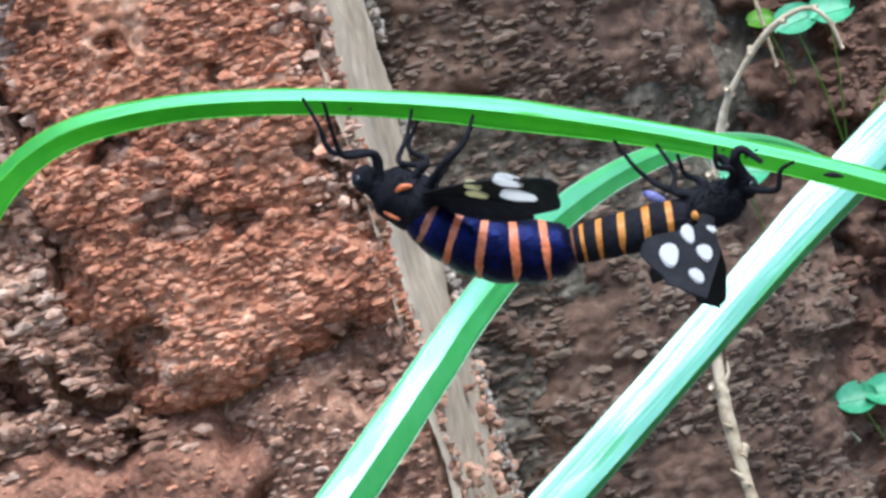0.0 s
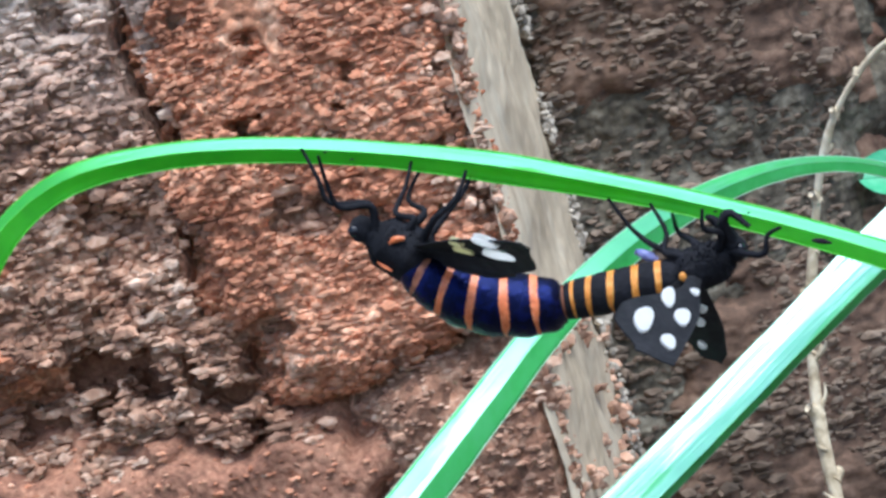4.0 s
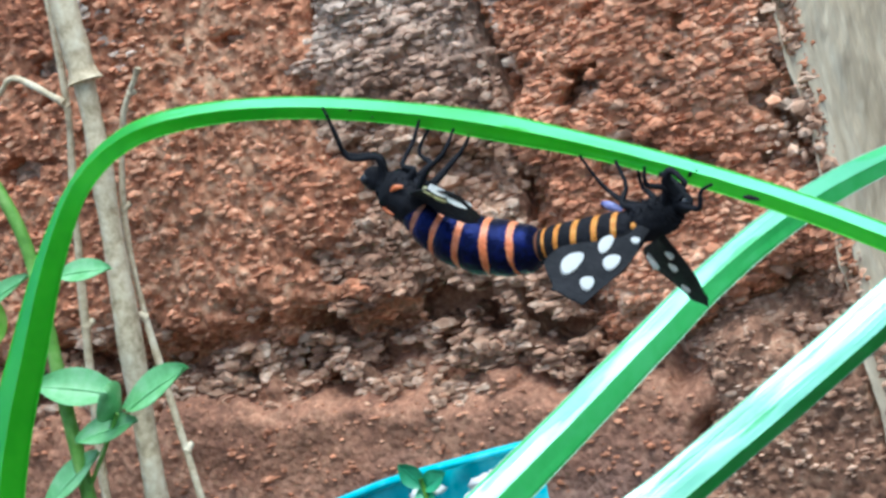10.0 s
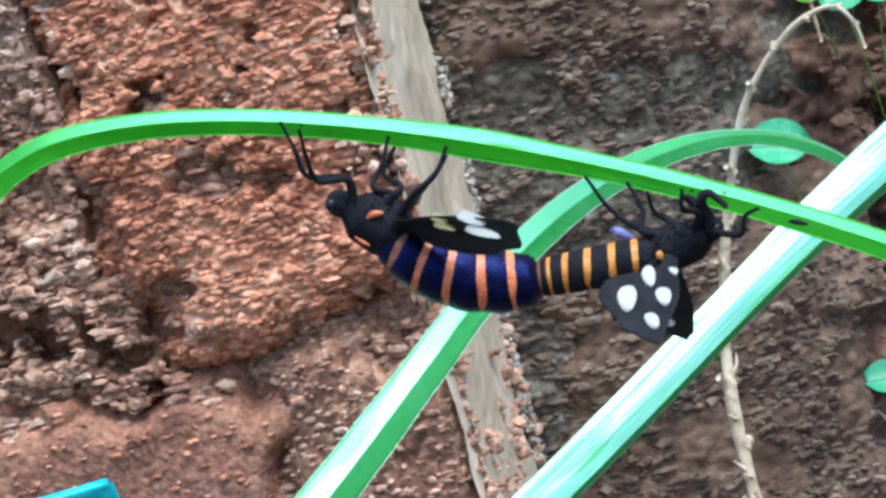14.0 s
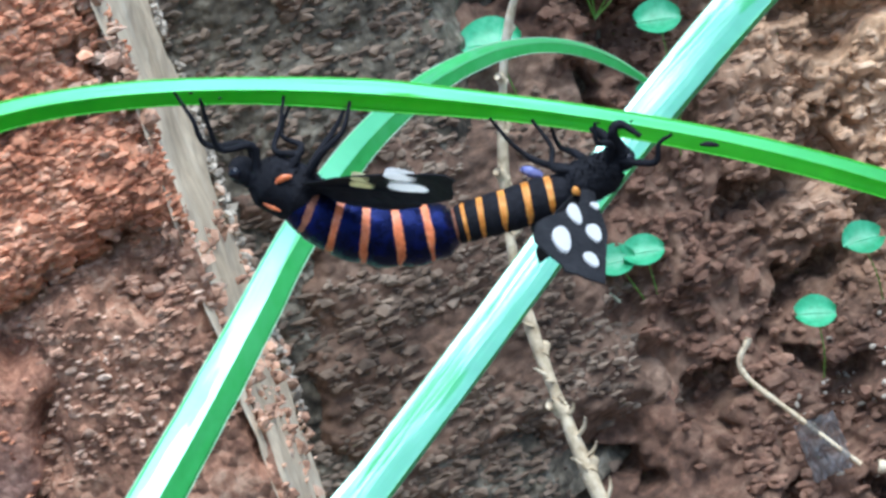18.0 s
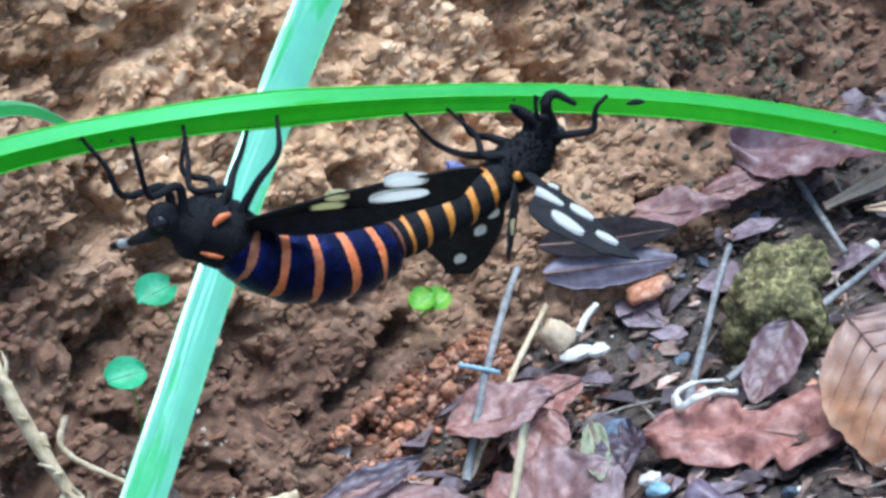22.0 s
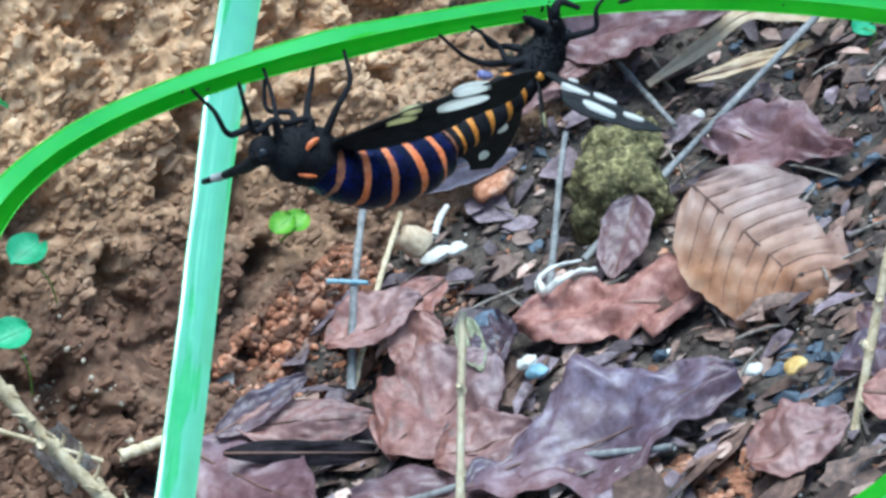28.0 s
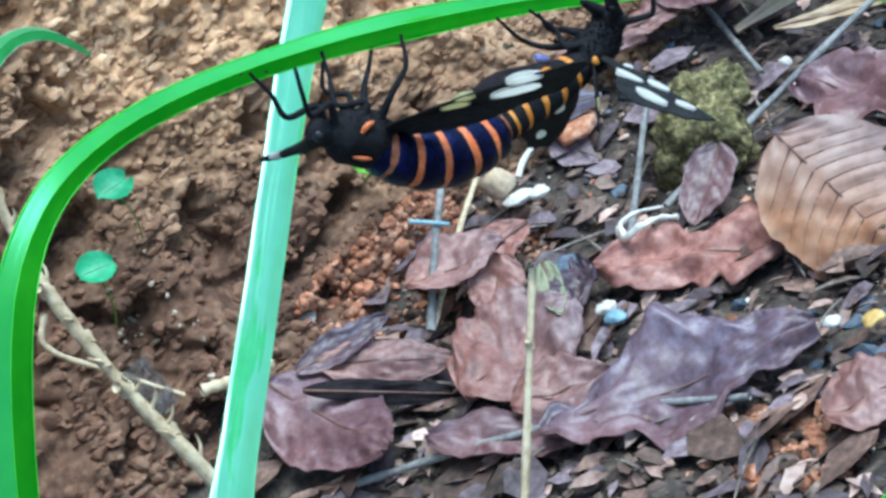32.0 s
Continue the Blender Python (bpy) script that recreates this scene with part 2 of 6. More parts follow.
CLOD = material("clods", [(0.065, 0.034, 0.021), (0.19, 0.1, 0.064), (0.33, 0.205, 0.138)], 0.4, 0.95, bump=0.55, fine=5, island=0.22, second_tones=((5, 0, 12), -0.82, [(0.22, 0.122, 0.064), (0.59, 0.37, 0.212), (0.8, 0.585, 0.395)], (-0.04, 0.03), (0.22, 0.16)))
GRAIN_RED = material("laterite_grain", [(0.22, 0.075, 0.036), (0.58, 0.245, 0.13), (0.78, 0.47, 0.3)], 0.6, 0.9, bump=0.4, island=0.35)
GRAIN_DARK = material("dark_grain", [(0.06, 0.041, 0.028), (0.16, 0.112, 0.077), (0.29, 0.225, 0.165)], 0.25, 0.92, bump=0.4, island=0.3)
GRAIN_PALE = material("mortar_grain", [(0.2, 0.095, 0.057), (0.49, 0.28, 0.178), (0.73, 0.55, 0.41)], 0.6, 0.92, bump=0.4, island=0.4, second_tones=((0, 0, 20), -5.2, [(0.44, 0.31, 0.235), (0.64, 0.505, 0.405), (0.82, 0.71, 0.6)]))
EARTH = material("earth", [(0.026, 0.021, 0.019), (0.066, 0.053, 0.046), (0.15, 0.115, 0.095)], 0.4, 0.95, bump=0.5, fine=8, grains=(3.0, 0.35))
GRAVEL = material("gravel", [(0.035, 0.028, 0.026), (0.13, 0.092, 0.078), (0.36, 0.265, 0.215)], 0.35, 0.85, bump=0.4, fine=6, island=0.55)
RED_GRAVEL = material("red_gravel", [(0.15, 0.055, 0.028), (0.34, 0.15, 0.085), (0.58, 0.39, 0.29)], 0.6, 0.9, bump=0.6, island=0.7)
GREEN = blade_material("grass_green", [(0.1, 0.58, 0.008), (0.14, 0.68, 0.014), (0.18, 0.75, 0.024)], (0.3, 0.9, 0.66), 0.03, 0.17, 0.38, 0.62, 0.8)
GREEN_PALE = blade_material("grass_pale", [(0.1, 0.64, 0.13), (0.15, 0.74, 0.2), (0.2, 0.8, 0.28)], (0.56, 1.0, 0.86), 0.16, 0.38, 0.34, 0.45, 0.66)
GREEN_GLARE = blade_material("grass_glare", [(0.04, 0.5, 0.04), (0.07, 0.64, 0.09), (0.13, 0.72, 0.18)], (0.62, 1.0, 0.9), 0.24, 0.5, 0.33, 0.42, 0.72)
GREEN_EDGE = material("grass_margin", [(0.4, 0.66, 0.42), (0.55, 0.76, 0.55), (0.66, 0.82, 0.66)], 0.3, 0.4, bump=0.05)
GREEN_RIB = material("grass_green_rib", [(0.08, 0.5, 0.02), (0.13, 0.62, 0.04), (0.2, 0.7, 0.1)], 0.3, 0.4, bump=0.05)
GREEN_KEEL = material("grass_midrib", [(0.1, 0.48, 0.12), (0.16, 0.58, 0.2), (0.25, 0.66, 0.3)], 0.3, 0.35, bump=0.05)
LEAF = material("small_leaf", [(0.04, 0.36, 0.15), (0.09, 0.53, 0.26), (0.2, 0.62, 0.38)], 0.5, 0.45, bump=0.2, through_light=0.25, random_tint=0.12, coat=0.4, coat_rough=0.35)
LEAF_LIME = material("lime_leaf", [(0.10, 0.34, 0.02), (0.20, 0.50, 0.04), (0.36, 0.58, 0.10)], 0.5, 0.45, bump=0.2, through_light=0.25)
LEAF_YOUNG = material("young_leaf", [(0.18, 0.5, 0.17), (0.28, 0.64, 0.28), (0.44, 0.74, 0.44)], 0.5, 0.45, bump=0.2, through_light=0.3, random_tint=0.1, coat=0.4, coat_rough=0.35)
STEM_GREEN = material("green_stem", [(0.08, 0.22, 0.02), (0.16, 0.36, 0.05), (0.28, 0.46, 0.12)], 0.6, 0.5, bump=0.2)
STEM_DRY = material("dry_stem", [(0.33, 0.24, 0.135), (0.65, 0.525, 0.345), (0.83, 0.735, 0.545)], 0.8, 0.8, bump=0.6)
STEM_GREY = material("grey_stick", [(0.12, 0.12, 0.125), (0.25, 0.25, 0.255), (0.40, 0.39, 0.39)], 0.8, 0.75, bump=0.5)
DEAD_PINK = material("dead_leaf_pink", [(0.095, 0.038, 0.034), (0.285, 0.125, 0.105), (0.48, 0.265, 0.22)], 0.3, 0.55, bump=0.5, fine=9, through_light=0.05, random_tint=0.25, coat=0.3, coat_rough=0.38, second_tones=((14, -9, 6), 0.0, [(0.07, 0.05, 0.058), (0.19, 0.135, 0.155), (0.33, 0.26, 0.29)]))
DEAD_PURPLE = material("dead_leaf_purple", [(0.032, 0.02, 0.031), (0.1, 0.068, 0.098), (0.2, 0.165, 0.24)], 0.3, 0.48, bump=0.5, fine=9, through_light=0.05, random_tint=0.3, coat=0.4, coat_rough=0.34, second_tones=((-12, -9, 6), 0.2, [(0.12, 0.045, 0.045), (0.28, 0.13, 0.12), (0.44, 0.27, 0.25)]))
DEAD_BROWN = material("dead_leaf_brown", [(0.22, 0.082, 0.038), (0.40, 0.19, 0.1), (0.5, 0.305, 0.2)], 0.2, 0.6, bump=0.5, fine=7, through_light=0.05, coat=0.1, coat_rough=0.45, second_tones=((28, -6.5, 13), 0.55, [(0.2, 0.12, 0.105), (0.37, 0.255, 0.235), (0.5, 0.38, 0.36)]))
DEAD_TAN = material("dead_leaf_tan", [(0.34, 0.22, 0.12), (0.54, 0.40, 0.26), (0.68, 0.56, 0.42)], 0.35, 0.6, bump=0.4, fine=7, random_tint=0.15)
# near-black for blade blemishes and for shade painted inside curled leaves
BLEMISH_SHADE = material("blemish_shade", [(0.008, 0.006, 0.008), (0.017, 0.014, 0.017), (0.035, 0.028, 0.035)], 0.5, 0.75, bump=0.3, spec=0.15)
LILAC = material("dead_leaf_lilac", [(0.1, 0.085, 0.12), (0.18, 0.155, 0.205), (0.28, 0.25, 0.31)], 0.4, 0.55, bump=0.2)
VEIN = material("leaf_vein", [(0.1, 0.052, 0.042), (0.18, 0.1, 0.08), (0.26, 0.16, 0.125)], 0.8, 0.6, bump=0.2)
PEBBLE = material("pale_pebble", [(0.40, 0.28, 0.18), (0.62, 0.48, 0.34), (0.76, 0.66, 0.52)], 0.8, 0.6, bump=0.3)
CHALK = material("white_chip", [(0.55, 0.53, 0.48), (0.74, 0.72, 0.68), (0.84, 0.83, 0.80)], 1.0, 0.6, bump=0.3)
PALE_CRUMB = material("pale_crumb", [(0.2, 0.165, 0.125), (0.42, 0.36, 0.28), (0.64, 0.57, 0.46)], 0.8, 0.8, bump=0.3, island=0.45)
# dark olive-brown crumbs for the right end of the bank
DARK_CRUMB = material("moss", [(0.042, 0.036, 0.023), (0.075, 0.064, 0.041), (0.12, 0.102, 0.067)], 0.5, 0.95, bump=0.4, fine=6, island=0.2)
LICHEN = material("lichen_stone", [(0.03, 0.03, 0.014), (0.13, 0.115, 0.05), (0.38, 0.33, 0.16)], 1.1, 0.95, bump=1.0, fine=4, grains=(3.0, 0.5))
STONE_BLUE = material("blue_grey_stone", [(0.04, 0.05, 0.075), (0.085, 0.115, 0.16), (0.18, 0.22, 0.28)], 0.8, 0.6, bump=0.5, island=0.5)
PALE_BLUE = material("pale_blue_splinter", [(0.15, 0.30, 0.40), (0.26, 0.44, 0.55), (0.4, 0.55, 0.64)], 0.8, 0.6, bump=0.3)
OLIVE_DRY = material("olive_dry_leaf", [(0.16, 0.17, 0.11), (0.28, 0.30, 0.2), (0.4, 0.42, 0.31)], 0.4, 0.6, bump=0.4)
YELLOW = material("yellow_chip", [(0.50, 0.30, 0.08), (0.68, 0.46, 0.16), (0.78, 0.60, 0.3)], 0.8, 0.6, bump=0.2)
CLEAR = material("clear_plastic", [(0.2, 0.2, 0.2), (0.34, 0.36, 0.38), (0.55, 0.58, 0.62)], 0.8, 0.3, bump=0.2, through_light=0.5, coat=0.5, coat_rough=0.2)
CYAN = material("cyan_plastic", [(0.02, 0.42, 0.52), (0.04, 0.58, 0.68), (0.12, 0.68, 0.76)], 0.6, 0.3, bump=0.05)
EYE = material("moth_eye", [(0.004, 0.004, 0.006), (0.006, 0.006, 0.01), (0.012, 0.012, 0.02)], 3, 0.25, bump=0.1)
DIM_BAND = material("brown_band", [(0.12, 0.035, 0.015), (0.26, 0.085, 0.035), (0.4, 0.15, 0.07)], 3, 0.5, bump=0.3)
BLACK = material("black_body", [(0.006, 0.006, 0.008), (0.010, 0.010, 0.013), (0.019, 0.019, 0.025)], 3, 0.75, bump=0.4, spec=0.2)
WING = material("wing_black", [(0.007, 0.007, 0.009), (0.013, 0.013, 0.015), (0.026, 0.025, 0.028)], 3, 0.7, bump=0.3, spec=0.25)
BLUE = material("blue_black", [(0.003, 0.003, 0.005), (0.004, 0.004, 0.01), (0.006, 0.009, 0.07)], 1.6, 0.27, bump=0.35, spec=0.48, spec_tint=(0.12, 0.2, 1.0))
ORANGE = material("orange_band", [(0.5, 0.1, 0.022), (0.78, 0.2, 0.055), (0.9, 0.34, 0.16)], 3, 0.45, bump=0.3, coat=0.35, coat_rough=0.3)
AMBER = material("amber_band", [(0.46, 0.14, 0.015), (0.74, 0.27, 0.03), (0.84, 0.42, 0.1)], 3, 0.5, bump=0.3)
WHITE = material("white_spot", [(0.86, 0.85, 0.80), (0.92, 0.91, 0.88), (0.94, 0.94, 0.92)], 3, 0.6, bump=0.0, through_light=0.5)
WINDOW = material("wing_window", [(0.86, 0.85, 0.80), (0.93, 0.92, 0.88), (0.95, 0.95, 0.93)], 3, 0.6, bump=0.0, through_light=0.85)
CREAM = material("cream_spot", [(0.60, 0.57, 0.34), (0.74, 0.70, 0.46), (0.8, 0.77, 0.56)], 3, 0.6, bump=0.0, through_light=0.75)
CLEAR.node_tree.nodes["Principled BSDF"].inputs["Alpha"].default_value = 0.28
LILAC_SCALE = material("lilac_scale", [(0.12, 0.12, 0.35), (0.22, 0.24, 0.55), (0.4, 0.42, 0.7)], 3, 0.4, bump=0.1)


# ---------------------------------------------------------------- helpers
def thing(name, base, label, category, group="", kind=""):
    e = new(name)
    e.empty_display_size = 0.005
    e.location = cm(base)
    return tagged(e, label, category, group, kind)


def place_of(parent):
    p = Vector(parent.location)
    while parent.parent:
        parent = parent.parent
        p += parent.location
    return p


def mesh_part(name, verts, faces, mat, parent, label="", smooth=True):
    """verts in centimetres; one mesh object under parent."""
    me = bpy.data.meshes.new(name)
    off = place_of(parent) if parent else Vector((0, 0, 0))
    v = np.array(verts, float).reshape(-1, 3)
    v = v * U + np.array((0, 0, GROUND * U)) - np.array(off)
    me.from_pydata(v.tolist(), [], faces)
    me.materials.append(mat)
    if smooth:
        me.polygons.foreach_set("use_smooth", [True] * len(me.polygons))
    me.update()
    ob = new(name, me)
    if parent:
        ob.parent = parent
    if label:
        ob["label"] = label
    return ob


def grid_faces(nu, nv, wrap=False, flip=False):
    f = []
    for i in range(nu - 1):
        for j in range(nv if wrap else nv - 1):
            q = (i * nv + j, (i + 1) * nv + j, (i + 1) * nv + (j + 1) % nv, i * nv + (j + 1) % nv)
            f.append(q[::-1] if flip else q)
    return f


def smooth_line(pts, n):
    """A Catmull-Rom line through pts, n samples."""
    p = [Vector(q) for q in pts]
    p = [2 * p[0] - p[1]] + p + [2 * p[-1] - p[-2]]
    out = []
    for k in range(n):
        s = k / (n - 1) * (len(p) - 3)
        i = min(int(s), len(p) - 4)
        u = s - i
        a, b, c, d = p[i : i + 4]
        out.append(0.5 * (2 * b + (c - a) * u + (2 * a - 5 * b + 4 * c - d) * u * u + (3 * b - a - 3 * c + d) * u ** 3))
    return out


def tube(pts, radius, n=24, sides=8, squash=1.0, side=Vector((0, 0, 1)), lump=0.0):
    """Verts and faces of a closed tube; radius(s) for s from 0 to 1."""
    line = smooth_line(pts, n)
    v = []
    for i, p in enumerate(line):
        t = (line[min(i + 1, n - 1)] - line[max(i - 1, 0)]).normalized()
        a = side - t * side.dot(t)
        a = a.normalized() if a.length > 1e-4 else t.orthogonal().normalized()
        b = t.cross(a)
        r = radius(i / (n - 1))
        for k in range(sides):
            w = 2 * math.pi * k / sides
            rr = r * (1 + lump * noise.noise(Vector((p.x * 3 + k, p.y * 3, p.z * 3))))
            v.append(p + a * (rr * math.cos(w)) + b * (rr * squash * math.sin(w)))
    f = grid_faces(n, sides, wrap=True)
    f += [tuple(range(sides))[::-1], tuple(range((n - 1) * sides, n * sides))]
    return v, f


def sheet(nu, nv, place):
    v = [place(i / (nu - 1), j / (nv - 1)) for i in range(nu) for j in range(nv)]
    return v, grid_faces(nu, nv)


def step(a, b, x):
    x = min(max((x - a) / (b - a), 0), 1)
    return x * x * (3 - 2 * x)


def rough(x, y, z, scale, octaves=3):
    return noise.fractal(Vector((x * scale, y * scale, z * scale)), 1.0, 2.1, octaves)


# ---------------------------------------------------------------- the place: ground
def ground_z(x, y):
    return -24.5 + 3.2 * step(47, 60, y) * (1 - step(40, 60, x) * 0.6) + 0.5 * rough(x, y, 0, 0.12, 3)


def lump_mesh(rng, places, fine=1, wide=0.0):
    """Joined uneven lumps: places yields (centre, radius, squash); wide: flakes lying level in a wall, so many times wider."""
    bm = bmesh.new()
    bmesh.ops.create_icosphere(bm, subdivisions=fine, radius=1.0)
    base = np.array([v.co[:] for v in bm.verts])
    tri = np.array([[v.index for v in f.verts] for f in bm.faces])
    bm.free()
    verts, faces = [], []
    for k, (c, r, squash) in enumerate(places):
        if fine > 1:
            bend = rng.normal(0, 1, (4, 3))
            wob = 1 + 0.17 * np.sin(base @ bend.T * 2.0 + bend[:, 0]).sum(1, keepdims=True) + rng.uniform(-0.22, 0.22, (len(base), 1))
        else:
            wob = 1 + rng.uniform(-0.42, 0.35, (len(base), 1))
        q = base * wob * r * rng.uniform(0.5, 1.35, 3)
        ang = rng.uniform(0, 6.28)
        if wide:
            q, ang = q * (wide, 0.8, 1.0), rng.normal(0, 0.25)
        ca, sa = math.cos(ang), math.sin(ang)
        q = np.stack([q[:, 0] * ca - q[:, 1] * sa, q[:, 0] * sa + q[:, 1] * ca, q[:, 2] * squash], 1)
        verts.append(q + np.array(c))
        faces.append(tri + k * len(base))
    return np.concatenate(verts), np.concatenate(faces).tolist()


def build_ground():
    g = thing("ground", (20, 45, -24.5), "dark crumbly earth strewn with leaf litter beside the wall", "ground", kind="structure")
    v, f = sheet(190, 170, lambda a, b: (lambda x, y: (x, y, ground_z(x, y) + 0.35 * rough(x, y, 3, 0.9, 3)))(-12 + 80 * a, 22 + 50 * b))
    mesh_part("soil", v, f, EARTH, g, "dark crumbly earth")
    far = 3000.0
    ring = [(-12, 22), (68, 22), (68, 72), (-12, 72)]
    out = [(-far, -far), (far, -far), (far, far), (-far, far)]
    v = [(x, y, -24.6) for x, y in ring] + [(x, y, -25) for x, y in out]
    mesh_part("far_ground", v, [(0, 1, 5, 4), (1, 2, 6, 5), (2, 3, 7, 6), (3, 0, 4, 7)], EARTH, g)
    rng = np.random.default_rng(5)

    def spread(n, x0, x1, y0, y1, r0, r1):
        for _ in range(n):
            x, y = rng.uniform(x0, x1), rng.uniform(y0, y1)
            r = r0 + (r1 - r0) * rng.uniform() ** 2.5
            yield (x, y, ground_z(x, y) + 0.25 * r), r, 0.6
    for name, mat, label, area in (
        ("gravel", GRAVEL, "mixed small grey and brown gravel on the earth", (9500, 14, 52, 29, 60, 0.06, 0.36)),
        ("red_gravel", RED_GRAVEL, "patch of crumbled red laterite gravel", (1200, 18.5, 25.5, 52.0, 60.5, 0.06, 0.24)),
        ("red_gravel", RED_GRAVEL, "patch of crumbled red laterite gravel", (160, 17.5, 21, 34, 38, 0.08, 0.3)),
        ("red_gravel", RED_GRAVEL, "scattered red laterite crumbs", (700, 19, 46, 31, 57, 0.06, 0.26)),
        ("stone_chips", STONE_BLUE, "scattered blue-grey stone chips", (220, 19, 48, 32, 58, 0.1, 0.36)),
        ("stone_chips", STONE_BLUE, "heap of small blue-grey stone chips beside a brown leaf", (90, 22.1, 25.0, 34.4, 38.8, 0.15, 0.5)),
        ("stone_chips", STONE_BLUE, "blue-grey stone chips behind a brown leaf", (70, 30.0, 35.0, 41.7, 46.2, 0.15, 0.5)),
        ("red_gravel", RED_GRAVEL, "patch of orange-brown laterite gravel between leaves", (230, 17.1, 20.4, 35.7, 39.4, 0.08, 0.32)),
        ("pale_chips", CHALK, "scattered small white chips", (210, 18, 50, 31, 60, 0.04, 0.15)),
    ):
        v, f = lump_mesh(rng, spread(*area))
        t = thing(name, (area[1] + 3, area[3] + 3, -24.5), label, "gravel", kind="stuff")
        mesh_part("stones", v, f, mat, t, smooth=False)
    # crumbs of dead leaf
    for label, count, largest, tones in (
        ("torn crumbs of dead brown leaves on the earth", 650, 1.1, [(0.03, 0.022, 0.022), (0.13, 0.08, 0.065), (0.3, 0.19, 0.15)]),
        ("torn mauve crumbs of dead leaves on the earth", 620, 1.0, [(0.05, 0.038, 0.046), (0.16, 0.12, 0.14), (0.3, 0.25, 0.28)]),
        ("pale pinkish flakes of dry leaf on the earth", 560, 0.55, [(0.2, 0.12, 0.1), (0.4, 0.27, 0.23), (0.58, 0.45, 0.4)]),
    ):
        verts, faces = [], []
        for k in range(count):
            x, y = rng.uniform(12, 54), rng.uniform(29, 58)
            z = ground_z(x, y) + rng.uniform(0.15, 0.5)
            size, ang = 0.2 + largest * rng.uniform() ** 1.8, rng.uniform(0, 6.28)
            u = Vector((math.cos(ang), math.sin(ang), rng.uniform(-0.4, 0.4))) * size
            w = Vector((-math.sin(ang), math.cos(ang), rng.uniform(-0.4, 0.4))) * size * rng.uniform(0.25, 0.7)
            lift = Vector((0, 0, size * rng.uniform(0.05, 0.3)))
            c = Vector((x, y, z))
            o = len(verts)
            verts += [c - u, c - u * 0.3 - w + lift, c - u * 0.3 + lift * 0.5, c - u * 0.2 + w + lift, c + u * 0.5 - w * 0.8 + lift * 0.6, c + u * 0.5, c + u * 0.4 + w * 0.7 + lift, c + u * rng.uniform(0.6, 1.1)]
            faces += [(o, o + 1, o + 2), (o, o + 2, o + 3), (o + 1, o + 4, o + 5, o + 2), (o + 2, o + 5, o + 6, o + 3), (o + 4, o + 7, o + 5), (o + 5, o + 7, o + 6)]
        t = thing("leaf_crumbs", (30, 42, -24.5), label, "leaf litter", kind="stuff")
        mesh_part("crumbs", verts, faces, material("leaf_crumb", tones, 0.6, 0.65, bump=0.3, island=0.6), t)
    verts, faces = [], []
    for k in range(170):
        x, y, ang, half = rng.uniform(14, 50), rng.uniform(30, 57), rng.uniform(0, 6.28), rng.uniform(0.4, 1.5)
        c = Vector((x, y, ground_z(x, y) + rng.uniform(0.25, 0.6)))
        d = Vector((math.cos(ang), math.sin(ang), rng.uniform(-0.25, 0.25))) * half
        v, f = tube([c - d, c + Vector((0, 0, 0.1 * half)), c + d], lambda q: 0.03 + 0.03 * half * (1 - q), 6, 5, lump=0.3)
        o = len(verts)
        verts += v
        faces += [tuple(q + o for q in face) for face in f]
    t = thing("twig_bits", (30, 42, -24.5), "short broken bits of grey and brown twig on the earth", "leaf litter", kind="stuff")
    mesh_part("bits", verts, faces, material("twig_bit", [(0.06, 0.05, 0.045), (0.2, 0.17, 0.15), (0.42, 0.38, 0.34)], 0.8, 0.8, bump=0.5, island=0.7), t)


# ---------------------------------------------------------------- the place: walls
def under_edge(x):
    return -3.5 - 0.11 * (x + 13)


def gap_line(x):
    """Where the bed joint has fallen out under the upper stones."""
    k = step(-12.5, -9.8, x)
    return (under_edge(x) + 0.3) * (1 - k) - 4.72 * k


def lower_top(x):
    return -5.95 - 0.11 * (x + 6)


def granule(x, y, z, size):
    """How far a rounded grain stands out at a place: 1 at a grain's middle, 0 between grains."""
    p = Vector((x / size, y / size, z / size))
    p += 0.55 * noise.noise_vector(p * 0.9) + 0.25 * noise.noise_vector(p * 2.3)
    near, second = noise.voronoi(p)[0][:2]
    return min(1.0, 1.6 * (second - near)) * (0.55 + 0.45 * noise.noise(p * 0.7))


def wall_block(name, parent, mat, inside, x0, x1, z0, z1, y0, proud, res, grain, seed, label="", pits=0.62, holes=()):
    """A rough-faced stone; inside(x, z) is its distance in centimetres from the stone's edge, positive within."""
    nu, nv = int((x1 - x0) / res) + 1, int((z1 - z0) / res) + 1
    verts = []
    for i in range(nu):
        for j in range(nv):
            x, z = x0 + (x1 - x0) * i / (nu - 1), z0 + (z1 - z0) * j / (nv - 1)
            d = inside(x, z) + 0.9 * rough(x, seed, z, 0.6, 4)
            k = step(-1.2, 0.6, d)
            y = y0 - proud * k + 1.6 * (1 - k)
            y -= grain * (2.3 * granule(x, seed, z, 0.33) + 1.9 * granule(x, seed + 3, z, 0.8)) + 0.22 * rough(x, seed, z, 0.4, 3)
            pit = rough(x * 0.8, seed, z, 0.55, 3)
            y += 0.9 * step(pits - 0.22, pits, pit)
            for hx, hz, rx, rz in holes:
                q = ((x - hx) / rx) ** 2 + ((z - hz) / rz) ** 2 + 1.5 * rough(x, 3, z, 1.9, 3)
                y += 2.0 * step(1.0, 0.3, q)
            verts.append((x, y, z))
    return mesh_part(name, verts, grid_faces(nu, nv), mat, parent, label)


